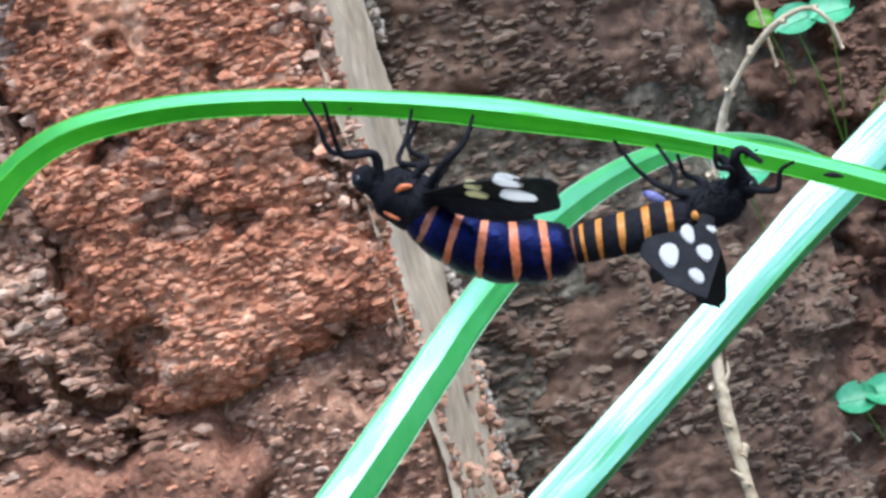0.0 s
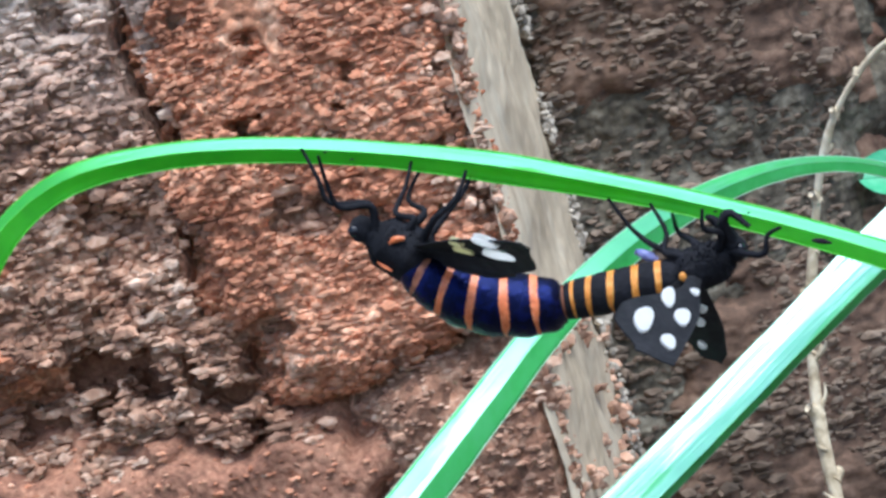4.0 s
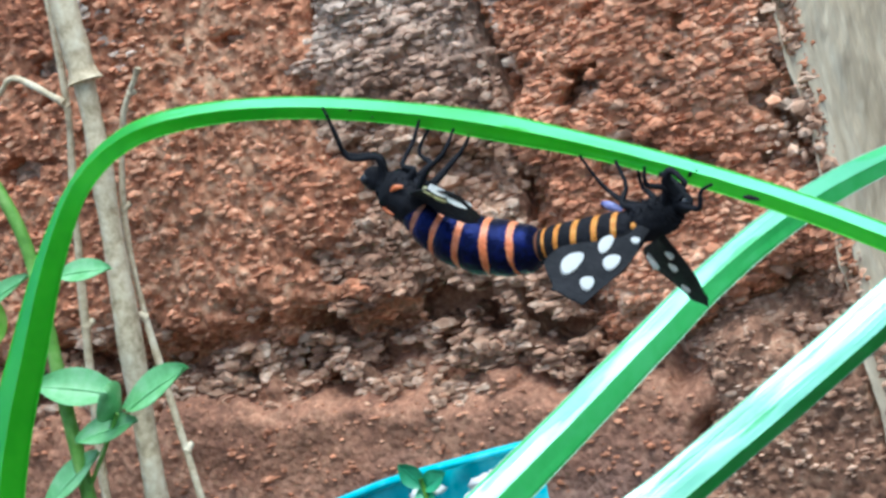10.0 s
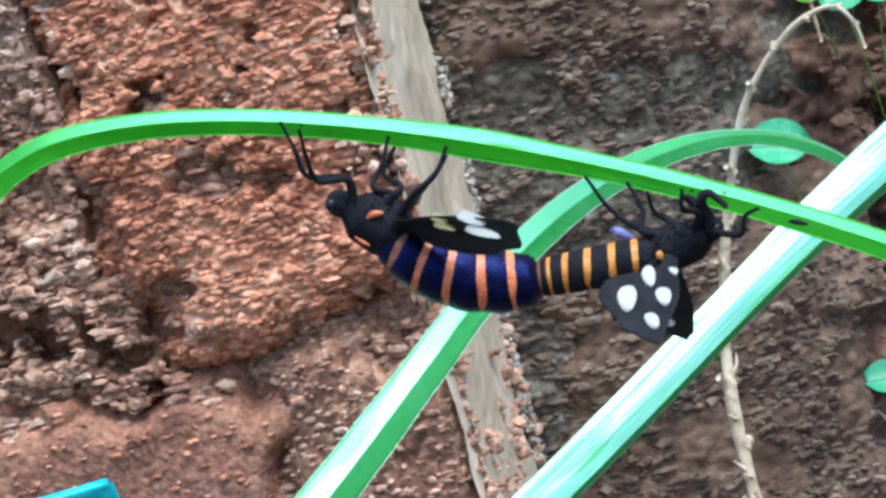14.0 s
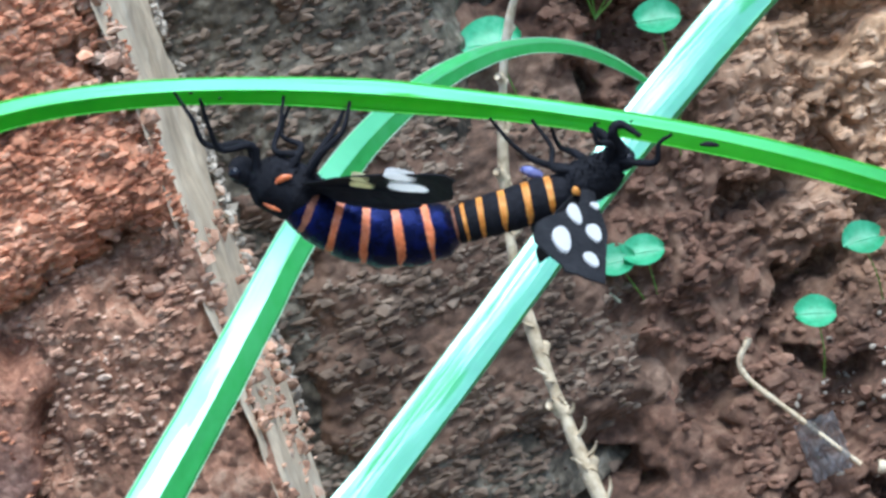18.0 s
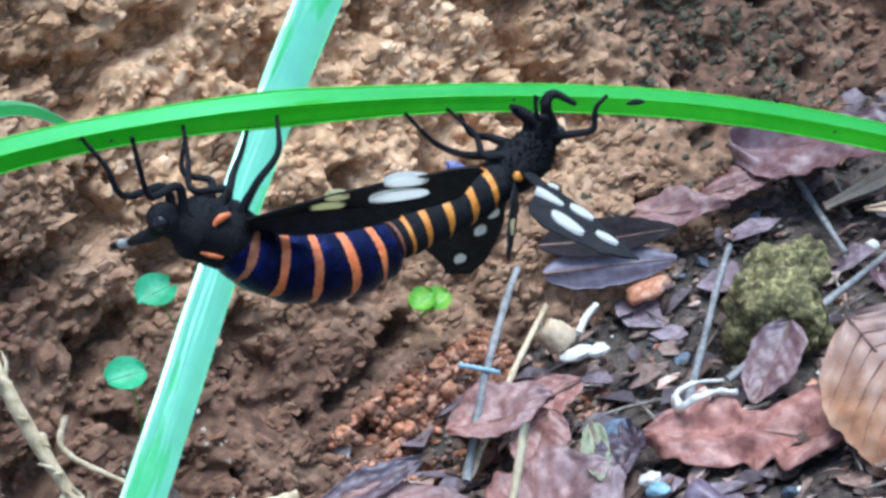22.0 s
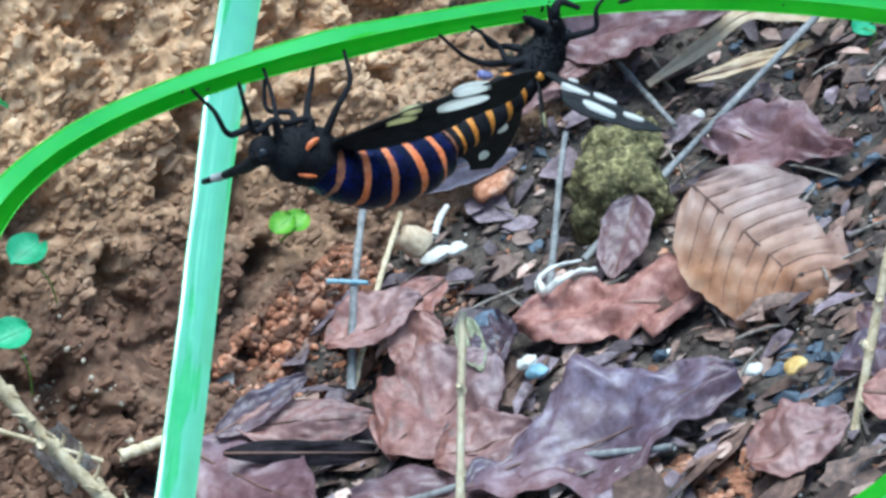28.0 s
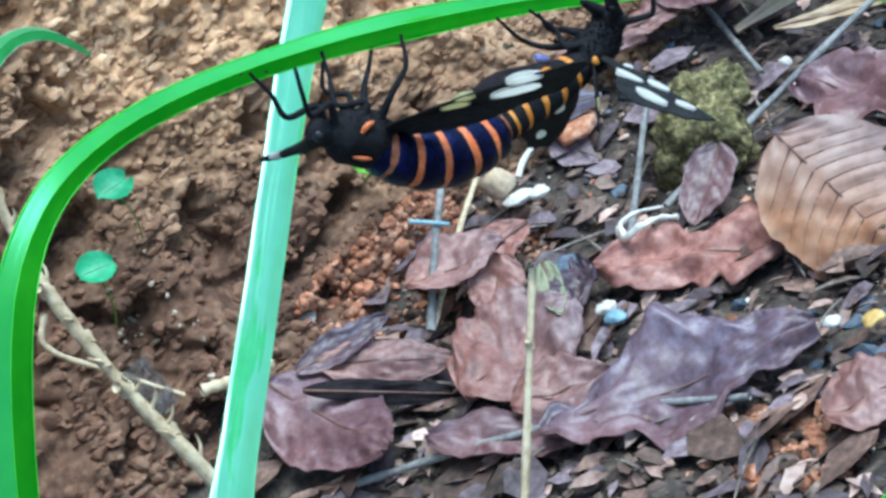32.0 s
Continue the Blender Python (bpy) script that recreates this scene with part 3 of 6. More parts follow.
def build_wall_left():
    w = thing("wall_left", (-15, 46, -24.5), "weathered red laterite wall with crumbling mortar joints", "wall", kind="structure")
    x0, x1, y0, y1 = -60, -4.0, 45.6, 56
    v = [(x, y, z) for z in (-25, 45) for x, y in ((x0, y0), (x1, y0), (x1, y1), (x0, y1))]
    mesh_part("core", v, [(0, 1, 5, 4), (1, 2, 6, 5), (2, 3, 7, 6), (3, 0, 4, 7), (4, 5, 6, 7)], MORTAR_ROUGH, w, smooth=False)

    def joint(a, b):
        x, z = -34 + 30.6 * a, -13 + 23 * b
        y = 41.95 - 0.3 * granule(x, 2, z, 0.34) - 0.34 * granule(x, 5, z, 0.75) - 0.42 * rough(x, 9, z, 0.5, 3)
        # the bed joint has fallen out along the underside of the upper stones
        gap = z - gap_line(x) + 0.45 * rough(x, 4, z, 0.5, 2) + 0.3 * rough(x, 14, z, 1.8, 3)
        y += 3.2 * step(0.48, 0.16, abs(gap)) * step(-0.32, -0.05, rough(x, 6, z, 0.5, 3))
        # smaller crumbs are missing all along the bed
        y += 1.5 * step(1.5, 0.9, abs(gap + 0.7)) * step(0.12, 0.34, rough(x, 12, z, 0.9, 3))
        # and a crack stands open beside the corner stone
        crack = x + 10.5 + 0.06 * abs(z) - 0.28 * max(0.0, -1.2 - z) + 0.3 * rough(2, 4, z, 0.6, 3)
        y += 2.8 * step(0.36 + 0.3 * step(-0.5, -2.5, z), 0.12, abs(crack)) * step(-0.3, 0.0, rough(x, 9, z, 0.4, 2)) * step(-4.6, -3.4, z)
        return (x, y + 0.7 * step(0.25, 0.5, rough(x, 7, z, 0.5, 2)), z)
    v, f = sheet(470, 350, joint)
    mortar = mesh_part("joint_mortar", v, f, MORTAR_ROUGH, w, "crumbled greyish mortar")
    stones = []
    stones.append(wall_block("laterite_block", w, LATERITE_PALE, lambda x, z: min(x + 10.2 + 0.05 * z - 0.3 * max(0.0, -1.2 - z), z - gap_line(x) - 0.35, -3.3 - x), -11, -3.35, -5.4, 8, 41.75, 0.35, 0.06, 0.09, 11, holes=((-4.15, 0.2, 0.34, 0.24), (-3.85, -0.75, 0.3, 0.36), (-4.0, 1.75, 0.24, 0.34), (-6.0, 2.3, 0.2, 0.3), (-8.7, 1.3, 0.75, 0.45), (-6.95, 0.95, 0.5, 0.25), (-6.27, 1.5, 0.28, 0.22), (-4.58, 0.05, 0.35, 0.25), (-3.85, 0.85, 0.35, 0.3), (-4.4, -1.3, 0.45, 0.25), (-10.3, 1.9, 0.2, 0.8), (-5.0, -4.2, 0.6, 0.35), (-9.4, 4.4, 0.3, 0.25))))
    stones.append(wall_block("laterite_block", w, LATERITE, lambda x, z: min(-15.3 - x, z - gap_line(x) - 0.3, x + 27, 8.2 - z), -28, -14.5, -3.4, 9, 41.75, 0.35, 0.07, 0.075, 23))
    stones.append(wall_block("laterite_block", w, LATERITE_SMOOTH, lambda x, z: min(lower_top(x) - z, -6.6 - x + 0.6 * (z + 6), x + 33, z + 15), -34, -5.4, -13, -2.4, 41.75, 0.4, 0.12, 0.035, 37, "smooth-faced brown laterite block", pits=0.9))
    stones.append(wall_block("mortar_lump", w, MORTAR_ROUGH, lambda x, z: min(-4.9 - z, x + 7.6 - 0.2 * (z + 5), -3.2 - x, z + 15), -8.8, -3.35, -13, -4.0, 41.75, 0.45, 0.09, 0.05, 41, "pale mortar lump at the corner", pits=0.8))

    def face(a, b):
        y, z = 41.2 + 11.9 * a, -24 + 36 * b
        e = 0.6 * rough(1, 0, z, 0.6, 4)
        x = -3.36 + 0.72 * a + 0.14 * rough(y, 4, z, 0.35, 3) + 0.05 * granule(y, 1, z, 0.4) - 0.5 * step(0.84, 1.0, a + 0.2 * e)
        return (x - 0.25 * step(0.12, 0.0, a), y + e * (1 - a) * 0.7, z)
    v, f = sheet(90, 260, face)
    rng = np.random.default_rng(31)

    def grains(part_of, count, r0, r1, deepest):
        at = [p.co / U for p in part_of.data.vertices]
        at = [p for p in at if p.y + 46 < deepest and -26 < p.x - 15 < -3.3 and -9 < p.z - 24.5 < 7.5 and (part_of is not stones[0] or noise.noise(p * 0.35) + 0.11 * (29.5 - p.z) > 0)]
        for k in rng.integers(0, len(at), count):
            p = at[k] + Vector((-15, 46, -24.5))
            r = r0 + (r1 - r0) * rng.uniform() ** 1.7
            yield (p.x, p.y - 0.35 * r, p.z), r, 0.7
    for stone, count, r0, r1, mat in ((mortar, 14000, 0.07, 0.2, GRAIN_PALE), (stones[0], 4600, 0.06, 0.15, GRAIN_RED), (stones[1], 2200, 0.05, 0.14, GRAIN_RED), (stones[3], 700, 0.04, 0.12, GRAIN_PALE), (stones[2], 900, 0.03, 0.1, GRAIN_RED)):
        gv, gf = lump_mesh(rng, grains(stone, count, r0, r1, 43.1), wide=1.5)
        tagged(mesh_part("grains", gv, gf, mat, w, "loose weathered grains", smooth=False), "loose weathered grains", kind="stuff")

    def arris():
        for _ in range(620):
            x, z = -3.35 - 1.3 * rng.uniform() ** 1.6, rng.uniform(-4.6, 8)
            if rough(x, 15, z, 0.7, 2) > -0.1:
                yield (x, 41.3 + rng.uniform(-0.1, 0.25), z), 0.06 + 0.16 * rng.uniform() ** 2, 0.8
    gv, gf = lump_mesh(rng, arris())
    tagged(mesh_part("grains", gv, gf, GRAIN_PALE, w, "pale mortar crumbs along the corner", smooth=False), kind="stuff")
    mesh_part("corner_plaster", v, f, PLASTER, w, "pale plaster strip on the corner's return")

    def scabs(count, low, high, from_a, r1):
        for _ in range(count):
            a, z = from_a + (1 - from_a) * rng.uniform(), low + (high - low) * rng.uniform() ** 0.8
            if rough(a * 6, 2, z, 0.5, 3) + 0.35 * step(high, low, z) > 0.05:
                yield (-3.33 + 0.72 * a, 41.2 + 11.9 * a, z), 0.06 + r1 * rng.uniform() ** 1.8, 0.75
    for label, mat, args in (("mortar crumbs stuck on the lower plaster", GRAIN_PALE, (420, -13, -5.0, 0.0, 0.2)), ("broken plaster crumbs along the inner edge", PALE_CRUMB, (520, -12, 6, 0.84, 0.16))):
        gv, gf = lump_mesh(rng, scabs(*args))
        tagged(mesh_part("grains", gv, gf, mat, w, label, smooth=False), kind="stuff")


def right_y(x):
    return 52.9 + 5.6 * step(-3, 14, x) + 0.03 * max(x - 14, 0)


def bank_y(x, z):
    y = right_y(x) + 1.3 * (1 - step(5, 11, x)) + 0.06 * z + 1.0 - 3.0 * (1 - step(-23, -15, z)) * step(4, 10, x)
    hollow = step(0.12, 0.4, rough(x, 8, z * 1.3, 0.42, 3))
    return y - 0.9 * rough(x, 2, z, 0.22, 3) - 0.5 * rough(x, 6, z, 0.7, 3) + 1.6 * hollow


def build_wall_right():
    w = thing("wall_right", (15, 60, -24.5), "recessed dark laterite wall over a crumbling soil bank", "wall", kind="structure")
    v, f = sheet(30, 4, lambda a, b: (-5 + 75 * a, right_y(-5 + 75 * a) + 2.6, -25 + 70 * b))
    mesh_part("core", v, f, DARK_MORTAR, w)

    def joint(a, b):
        x, z = -4 + 15 * a, -18 + 24 * b
        return (x, right_y(x) + 0.5 + 2.4 * step(3.6, 7.6, x + 1.5 * rough(x, 5, z, 0.3, 3)) - 0.3 * rough(x * 0.6, 3, z * 1.3, 0.5, 4) - 0.2 * granule(x * 0.8, 8, z * 1.5, 0.5) - 0.1 * granule(x, 9, z * 1.3, 0.24), z)
    v, f = sheet(230, 340, joint)
    faces = [mesh_part("joint_mortar", v, f, DARK_MORTAR, w, "grey-green mortar")]

    def stone(x0, x1, z0, z1, seed, mat):
        nu, nv = int((x1 - x0) / 0.09) + 1, int((z1 - z0) / 0.09) + 1
        verts = []
        for i in range(nu):
            for j in range(nv):
                x, z = x0 + (x1 - x0) * i / (nu - 1), z0 + (z1 - z0) * j / (nv - 1)
                d = min(x - x0, x1 - x, z - z0, z1 - z) - 1.1 + 1.2 * rough(x, seed, z, 0.4, 4)
                k = step(-1.0, 0.8, d)
                verts.append((x, right_y(x) + 0.5 - 0.4 * k + 1.0 * (1 - k) - 0.25 * rough(x * 0.6, seed, z * 1.3, 0.6, 4) - 0.15 * granule(x * 0.8, seed, z * 1.3, 0.45), z))
        faces.append(mesh_part("laterite_block", verts, grid_faces(nu, nv), mat, w))
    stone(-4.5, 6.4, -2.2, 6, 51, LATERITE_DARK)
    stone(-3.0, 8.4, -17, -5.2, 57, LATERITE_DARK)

    rng = np.random.default_rng(43)

    def wall_flakes(part_of, count):
        at = [p.co / U + Vector((15, 60, -24.5)) for p in part_of.data.vertices]
        at = [p for p in at if p.y < right_y(p.x) + 1.2]
        for k in rng.integers(0, len(at), count):
            p = at[k]
            if noise.noise(p * 0.45) > -0.12:
                r = 0.06 + 0.15 * rng.uniform() ** 1.8
                yield (p.x, p.y - 0.1 * r, p.z), r, 0.7
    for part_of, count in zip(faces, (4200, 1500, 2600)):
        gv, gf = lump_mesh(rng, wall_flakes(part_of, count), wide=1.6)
        tagged(mesh_part("grains", gv, gf, GRAIN_DARK, w, "loose dark flakes", smooth=False), kind="stuff")

    def bank(a, b):
        x, z = 5 + 48 * a, -23 + 27 * b
        crumb = 0.55 * granule(x, 4, z, 0.95) + 0.3 * granule(x, 7, z, 0.45) + 0.1 * rough(x, 4, z, 2.2, 2)
        return (x, bank_y(x, z) - crumb * (0.45 + 0.55 * step(8, 16, x)), z)
    v, f = sheet(480, 270, bank)
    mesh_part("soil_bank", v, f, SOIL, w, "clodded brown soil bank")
    v, f = sheet(2, 2, lambda a, b: (52 + 30 * a, 62.0, -25 + 70 * b))
    mesh_part("far_bank", v, f, SOIL, w)
    rng = np.random.default_rng(9)

    def clods(n):
        for _ in range(n):
            x, z = rng.uniform(9, 50), -22.5 + 21 * rng.uniform() ** 1.1
            if 17.5 < x < 24.5 and z < -20.6:
                continue
            if abs(x - 38.5) < 4.5 and z > -20.5 and rng.uniform() < 0.75:
                continue
            r = 0.09 + 0.27 * rng.uniform() ** 2
            yield (x, bank_y(x, z) + 0.1 * r - 0.14, z), r, 0.75
    v, f = lump_mesh(rng, clods(5600), 2)
    c = thing("clods", (15, 60, -24.5), "brown soil clods crumbling from the bank", "soil", kind="stuff")
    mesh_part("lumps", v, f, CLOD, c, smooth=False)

    def flakes(n):
        for _ in range(n):
            x, z = rng.uniform(8, 34), rng.uniform(-22.5, 3)
            if rough(x, 21, z, 0.5, 3) > -0.25:
                yield (x, bank_y(x, z) - 0.18, z), 0.08 + 0.2 * rng.uniform() ** 2, 0.7
    v, f = lump_mesh(rng, flakes(6500), wide=1.4)
    c = thing("clods", (15, 60, -24.5), "small angular soil crumbs on the bank", "soil", kind="stuff")
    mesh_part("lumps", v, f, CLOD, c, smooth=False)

    def moss():
        for _ in range(1700):
            x, z = rng.normal(38.6, 2.4), -21.5 + 12 * rng.uniform()
            yield (x, bank_y(x, z) - 0.12, z), 0.07 + 0.16 * rng.uniform() ** 2, 0.8
    v, f = lump_mesh(rng, moss(), wide=1.4)
    c = thing("moss", (39, 58, -23), "dark olive-brown crumbs on the bank", "moss", kind="stuff")
    mesh_part("tufts", v, f, DARK_CRUMB, c, smooth=False)

    def debris():
        for _ in range(38):
            x, z = rng.normal(13.2, 0.9), rng.normal(-18.4, 0.8)
            yield (x, bank_y(x, z) - 0.5, z), 0.05 + 0.18 * rng.uniform() ** 3, 0.8
    v, f = lump_mesh(rng, debris())
    c = thing("pale_chips", (13.2, 56, -21), "greyish white crumbs scattered on the soil bank", "gravel", kind="stuff")
    mesh_part("stones", v, f, PALE_CRUMB, c, smooth=False)

    def red():
        for _ in range(1500):
            x, z = rng.uniform(17.5, 24.5), rng.uniform(-22.6, -20.5)
            yield (x, bank_y(x, z) - 0.35, z), 0.06 + 0.19 * rng.uniform() ** 2.2, 0.8
    v, f = lump_mesh(rng, red(), 2)
    c = thing("red_gravel", (21, 56, -23), "crumbled red laterite gravel at the foot of the bank", "gravel", kind="stuff")
    mesh_part("stones", v, f, RED_GRAVEL, c)


# ---------------------------------------------------------------- grasses
def blade_mesh(name, parent, pts, width, keel, fold, mat, n=70, half=6, kink=0.0):
    """A grass blade creased along its midrib: keel is the way the crease points, fold how deep it is, kink a second soft crease in one half."""
    line = smooth_line(pts, n)
    across = [j / half - 1 for j in range(half + 1)] + [j / half for j in range(half + 1)]
    cut, far = len(across), 0.0
    verts, flat, rib, rims = [], [], [], ([], [])
    for layer in (0, 1):
        far = 0.0
        for i, p in enumerate(line):
            s = i / (n - 1)
            far += (p - line[max(i - 1, 0)]).length
            t = (line[min(i + 1, n - 1)] - line[max(i - 1, 0)]).normalized()
            k = keel(s)
            k = (k - t * k.dot(t)).normalized()
            side = t.cross(k)
            w = width(s)
            for u in across:
                depth = fold(s) * w * (1 - abs(u)) + (kink * w * max(0.0, 1 - abs(u + 0.42) / 0.42) if u < 0 else 0.0)
                wave = 0.022 * w * noise.noise(Vector((far * 0.9, u * 1.6, w))) + 0.01 * w * noise.noise(Vector((far * 3.1, u * 3, 4)))
                uneven = 1 + 0.025 * noise.noise(Vector((far * 1.4, 7 if u > 0 else -7, 0)))
                verts.append(p + side * (u * w / 2 * uneven) + k * (depth - layer * 0.014 + wave))
                flat.append((far, u * w / 2))
            if not layer:
                rib.append(p + k * (fold(s) * w - 0.001))
                rims[0].append(verts[-cut].copy())
                rims[1].append(verts[-1].copy())
    a = [q for q in grid_faces(n, cut) if q[0] % cut != half]
    m = n * cut
    f = [face[::-1] for face in a] + [tuple(q + m for q in face) for face in a]
    for i in range(n - 1):
        for j in (0, cut - 1):
            q = (i * cut + j, (i + 1) * cut + j, (i + 1) * cut + j + m, i * cut + j + m)
            f.append(q[::-1] if j else q)
    me = mesh_part(name, verts, f, mat, parent).data
    me.uv_layers.new(name="along").data.foreach_set("uv", [c for loop in me.loops for c in flat[loop.vertex_index]])
    v, f = tube(rib[:: max(1, n // 40)], lambda s: 0.005, 60, 6)
    mesh_part("midrib", v, f, GREEN_RIB if mat is GREEN else GREEN_KEEL, parent, "raised midrib")
    for rim in rims:
        v, f = tube(rim[::2], lambda s: 0.006, 80, 6)
        mesh_part("margin", v, f, GREEN_RIB if mat is GREEN else GREEN_EDGE, parent, "thin pale margin")


def mixed(s, *stops):
    """Straight between stops of (s, value), value a number or a vector."""
    for (a, p), (b, q) in zip(stops, stops[1:]):
        if s <= b:
            u = max(0.0, (s - a) / (b - a))
            return p * (1 - u) + q * u
    return stops[-1][1]


ARCH = [(-7.0, 10.6, -24.4), (-7.1, 10.65, -15), (-7.1, 10.7, -9), (-6.95, 10.7, -5.2), (-6.6, 10.7, -2.9), (-6.12, 10.7, -1.55), (-5.56, 10.7, -0.57), (-5.01, 10.69, 0.3), (-4.46, 10.71, 0.95), (-3.85, 10.85, 1.28), (-3.11, 11.13, 1.3), (-2.2, 11.35, 1.12), (-1.12, 11.39, 0.78), (0.1, 11.25, 0.29), (1.43, 11.07, -0.35), (2.81, 10.91, -1.15), (4.18, 10.78, -2.12), (5.53, 10.62, -3.22), (7.4, 10.4, -4.9), (10, 10, -8)]
BEND = [(-14, 9, -24.4), (-12.2, 10, -15.5), (-9.8, 12.2, -9.6), (-7.2, 15.1, -6.6), (-5.1, 17.4, -4.95), (-3.88, 18.7, -4.08), (-2.98, 19.65, -3.44), (-2.12, 20.62, -2.81), (-1.32, 21.63, -2.23), (-0.53, 22.67, -1.78), (0.26, 23.72, -1.46), (1.07, 24.75, -1.28), (1.88, 25.76, -1.23), (2.68, 26.73, -1.31), (3.45, 27.65, -1.54), (4.17, 28.54, -1.93), (4.82, 29.41, -2.47), (5.42, 30.28, -3.11)]
BROAD = [(-13, 8, -24.4), (-11.5, 9.6, -16), (-8.6, 12.6, -10.2), (-5.4, 14.9, -6.9), (-3.2, 16.25, -5.4), (-1.85, 17.04, -4.65), (-0.64, 17.69, -4.02), (0.57, 18.33, -3.38), (1.78, 18.96, -2.72), (2.99, 19.58, -2.07), (4.21, 20.21, -1.47), (5.45, 20.84, -0.92), (7.2, 21.7, -0.1), (9.4, 22.8, 0.9)]


TIP = [(13.5, 12.2, -24.4), (11.6, 13.0, -17), (9.2, 14.2, -12.2), (7.4, 15.2, -11.08), (6.3, 16.0, -11.05), (5.2, 16.8, -11.35)]


def build_blades():
    g = "grass blades"
    b = thing("grass_blade", ARCH[0], "green folded grass blade arching over a pair of moths", "grass", g)
    front = Vector((0.1, -1, 0.05))
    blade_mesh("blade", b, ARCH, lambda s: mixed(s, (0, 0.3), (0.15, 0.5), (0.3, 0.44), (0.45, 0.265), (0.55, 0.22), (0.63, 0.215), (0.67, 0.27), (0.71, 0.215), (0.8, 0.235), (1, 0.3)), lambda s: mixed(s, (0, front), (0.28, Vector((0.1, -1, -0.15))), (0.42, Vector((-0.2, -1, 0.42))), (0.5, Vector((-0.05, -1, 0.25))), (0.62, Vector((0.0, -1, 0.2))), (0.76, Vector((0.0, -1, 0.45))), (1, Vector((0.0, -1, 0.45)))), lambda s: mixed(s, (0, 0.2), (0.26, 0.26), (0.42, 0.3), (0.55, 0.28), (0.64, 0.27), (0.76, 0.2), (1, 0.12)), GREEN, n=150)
    rng = random.Random(8)
    line = smooth_line(ARCH, 201)
    for k in range(7):
        p = line[rng.randrange(118, 190)] + Vector((0, -0.07, rng.uniform(-0.07, 0.07)))
        v, f = tube([p - Vector((0.016, 0, 0)), p, p + Vector((0.016, 0, -0.004))], lambda s: 0.009 * math.sin(math.pi * (0.15 + 0.7 * s)), 5, 6, 0.5)
        mesh_part("blemish", v, f, BLEMISH_SHADE, b, "small dark blemish")
    v, f = tube([(2.07, 10.68, -0.74), (2.14, 10.66, -0.76), (2.22, 10.66, -0.8)], lambda s: 0.024 * math.sin(math.pi * (0.1 + 0.8 * s)), 8, 8, 0.4)
    mesh_part("blemish", v, f, BLEMISH_SHADE, b, "small dark blemish")
    b = thing("grass_blade", BEND[0], "pale green grass blade bent over at the tip", "grass", g)
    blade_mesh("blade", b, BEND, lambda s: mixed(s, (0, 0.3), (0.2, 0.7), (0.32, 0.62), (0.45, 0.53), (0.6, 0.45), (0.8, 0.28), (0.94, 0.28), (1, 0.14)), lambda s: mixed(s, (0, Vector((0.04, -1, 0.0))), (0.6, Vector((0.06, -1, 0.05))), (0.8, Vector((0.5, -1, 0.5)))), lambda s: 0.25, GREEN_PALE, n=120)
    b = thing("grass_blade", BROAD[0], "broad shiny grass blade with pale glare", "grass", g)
    blade_mesh("blade", b, BROAD, lambda s: mixed(s, (0, 0.4), (0.28, 1.1), (0.41, 0.7), (0.62, 0.68), (0.8, 0.84), (1, 0.9)), lambda s: Vector((0.22, -0.9, -0.39)), lambda s: 0.44, GREEN_GLARE, n=120, kink=0.035)
    b = thing("grass_blade", TIP[0], "bright green grass blade tip over the litter", "grass", g)
    blade_mesh("blade", b, TIP, lambda s: mixed(s, (0, 0.5), (0.5, 0.8), (0.85, 0.5), (1, 0.04)), lambda s: Vector((0.1, -0.6, 0.8)), lambda s: 0.12, GREEN, n=60)


# ---------------------------------------------------------------- moths
def radius_of(radii):
    def r(s):
        x = s * (len(radii) - 1)
        i = min(int(x), len(radii) - 2)
        u = x - i
        u = u * u * (3 - 2 * u)
        return radii[i] * (1 - u) + radii[i + 1] * u
    return r


def body_slice(pts, radii, s0, s1, grow=1.0, bulge=0.0, n=10, sides=28, lean=0.0, taper=0.0):
    """The stretch s0..s1 of a rounded body along pts."""
    line, r = smooth_line(pts, 201), radius_of(radii)
    v = []
    for i in range(n):
        u = i / (n - 1)
        for k in range(sides):
            w = 2 * math.pi * k / sides
            mid, wide = (s0 + s1) / 2, (s1 - s0) * (u - 0.5)
            if taper:
                wide *= max(0.12, 0.95 - taper * 1.35 * math.sin(w - 0.25) + 0.65 * noise.noise(Vector((w * 2.4, s0 * 40, 0))))
                mid += 0.012 * noise.noise(Vector((w * 1.3, s0 * 30, 5)))
            s = min(max(mid + wide + lean * math.sin(w), 0), 1)
            q = min(int(s * 200), 199)
            p = line[q].lerp(line[q + 1], s * 200 - q)
            t = (line[min(q + 3, 200)] - line[max(q - 3, 0)]).normalized()
            a = Vector((0, -1, 0))
            a = (a - t * a.dot(t)).normalized()
            b = t.cross(a)
            rr = r(s) * grow * (1 + bulge * math.sin(math.pi * u))
            v.append(p + a * (rr * math.cos(w)) + b * (rr * math.sin(w)))
    f = grid_faces(n, sides, wrap=True) + [tuple(range(sides))[::-1], tuple(range((n - 1) * sides, n * sides))]
    return v, f


def build_abdomen(parent, pts, radii, bands, band_mat, mat, half, lean, name):
    edges = [0.0] + [b for b in bands] + [1.0]
    for a, b in zip(edges, edges[1:]):
        v, f = body_slice(pts, radii, a, b, 1.0, 0.07, lean=lean)
        mesh_part("abdomen_segment", v, f, mat, parent)
    for k, b in enumerate(bands):
        v, f = body_slice(pts, radii, b - half, b + half, 1.02, 0.012, n=7, sides=40, lean=lean, taper=0.62)
        mesh_part(name, v, f, DIM_BAND if k == 0 else band_mat, parent, "dull brown band" if k == 0 else name.replace("_", " "))


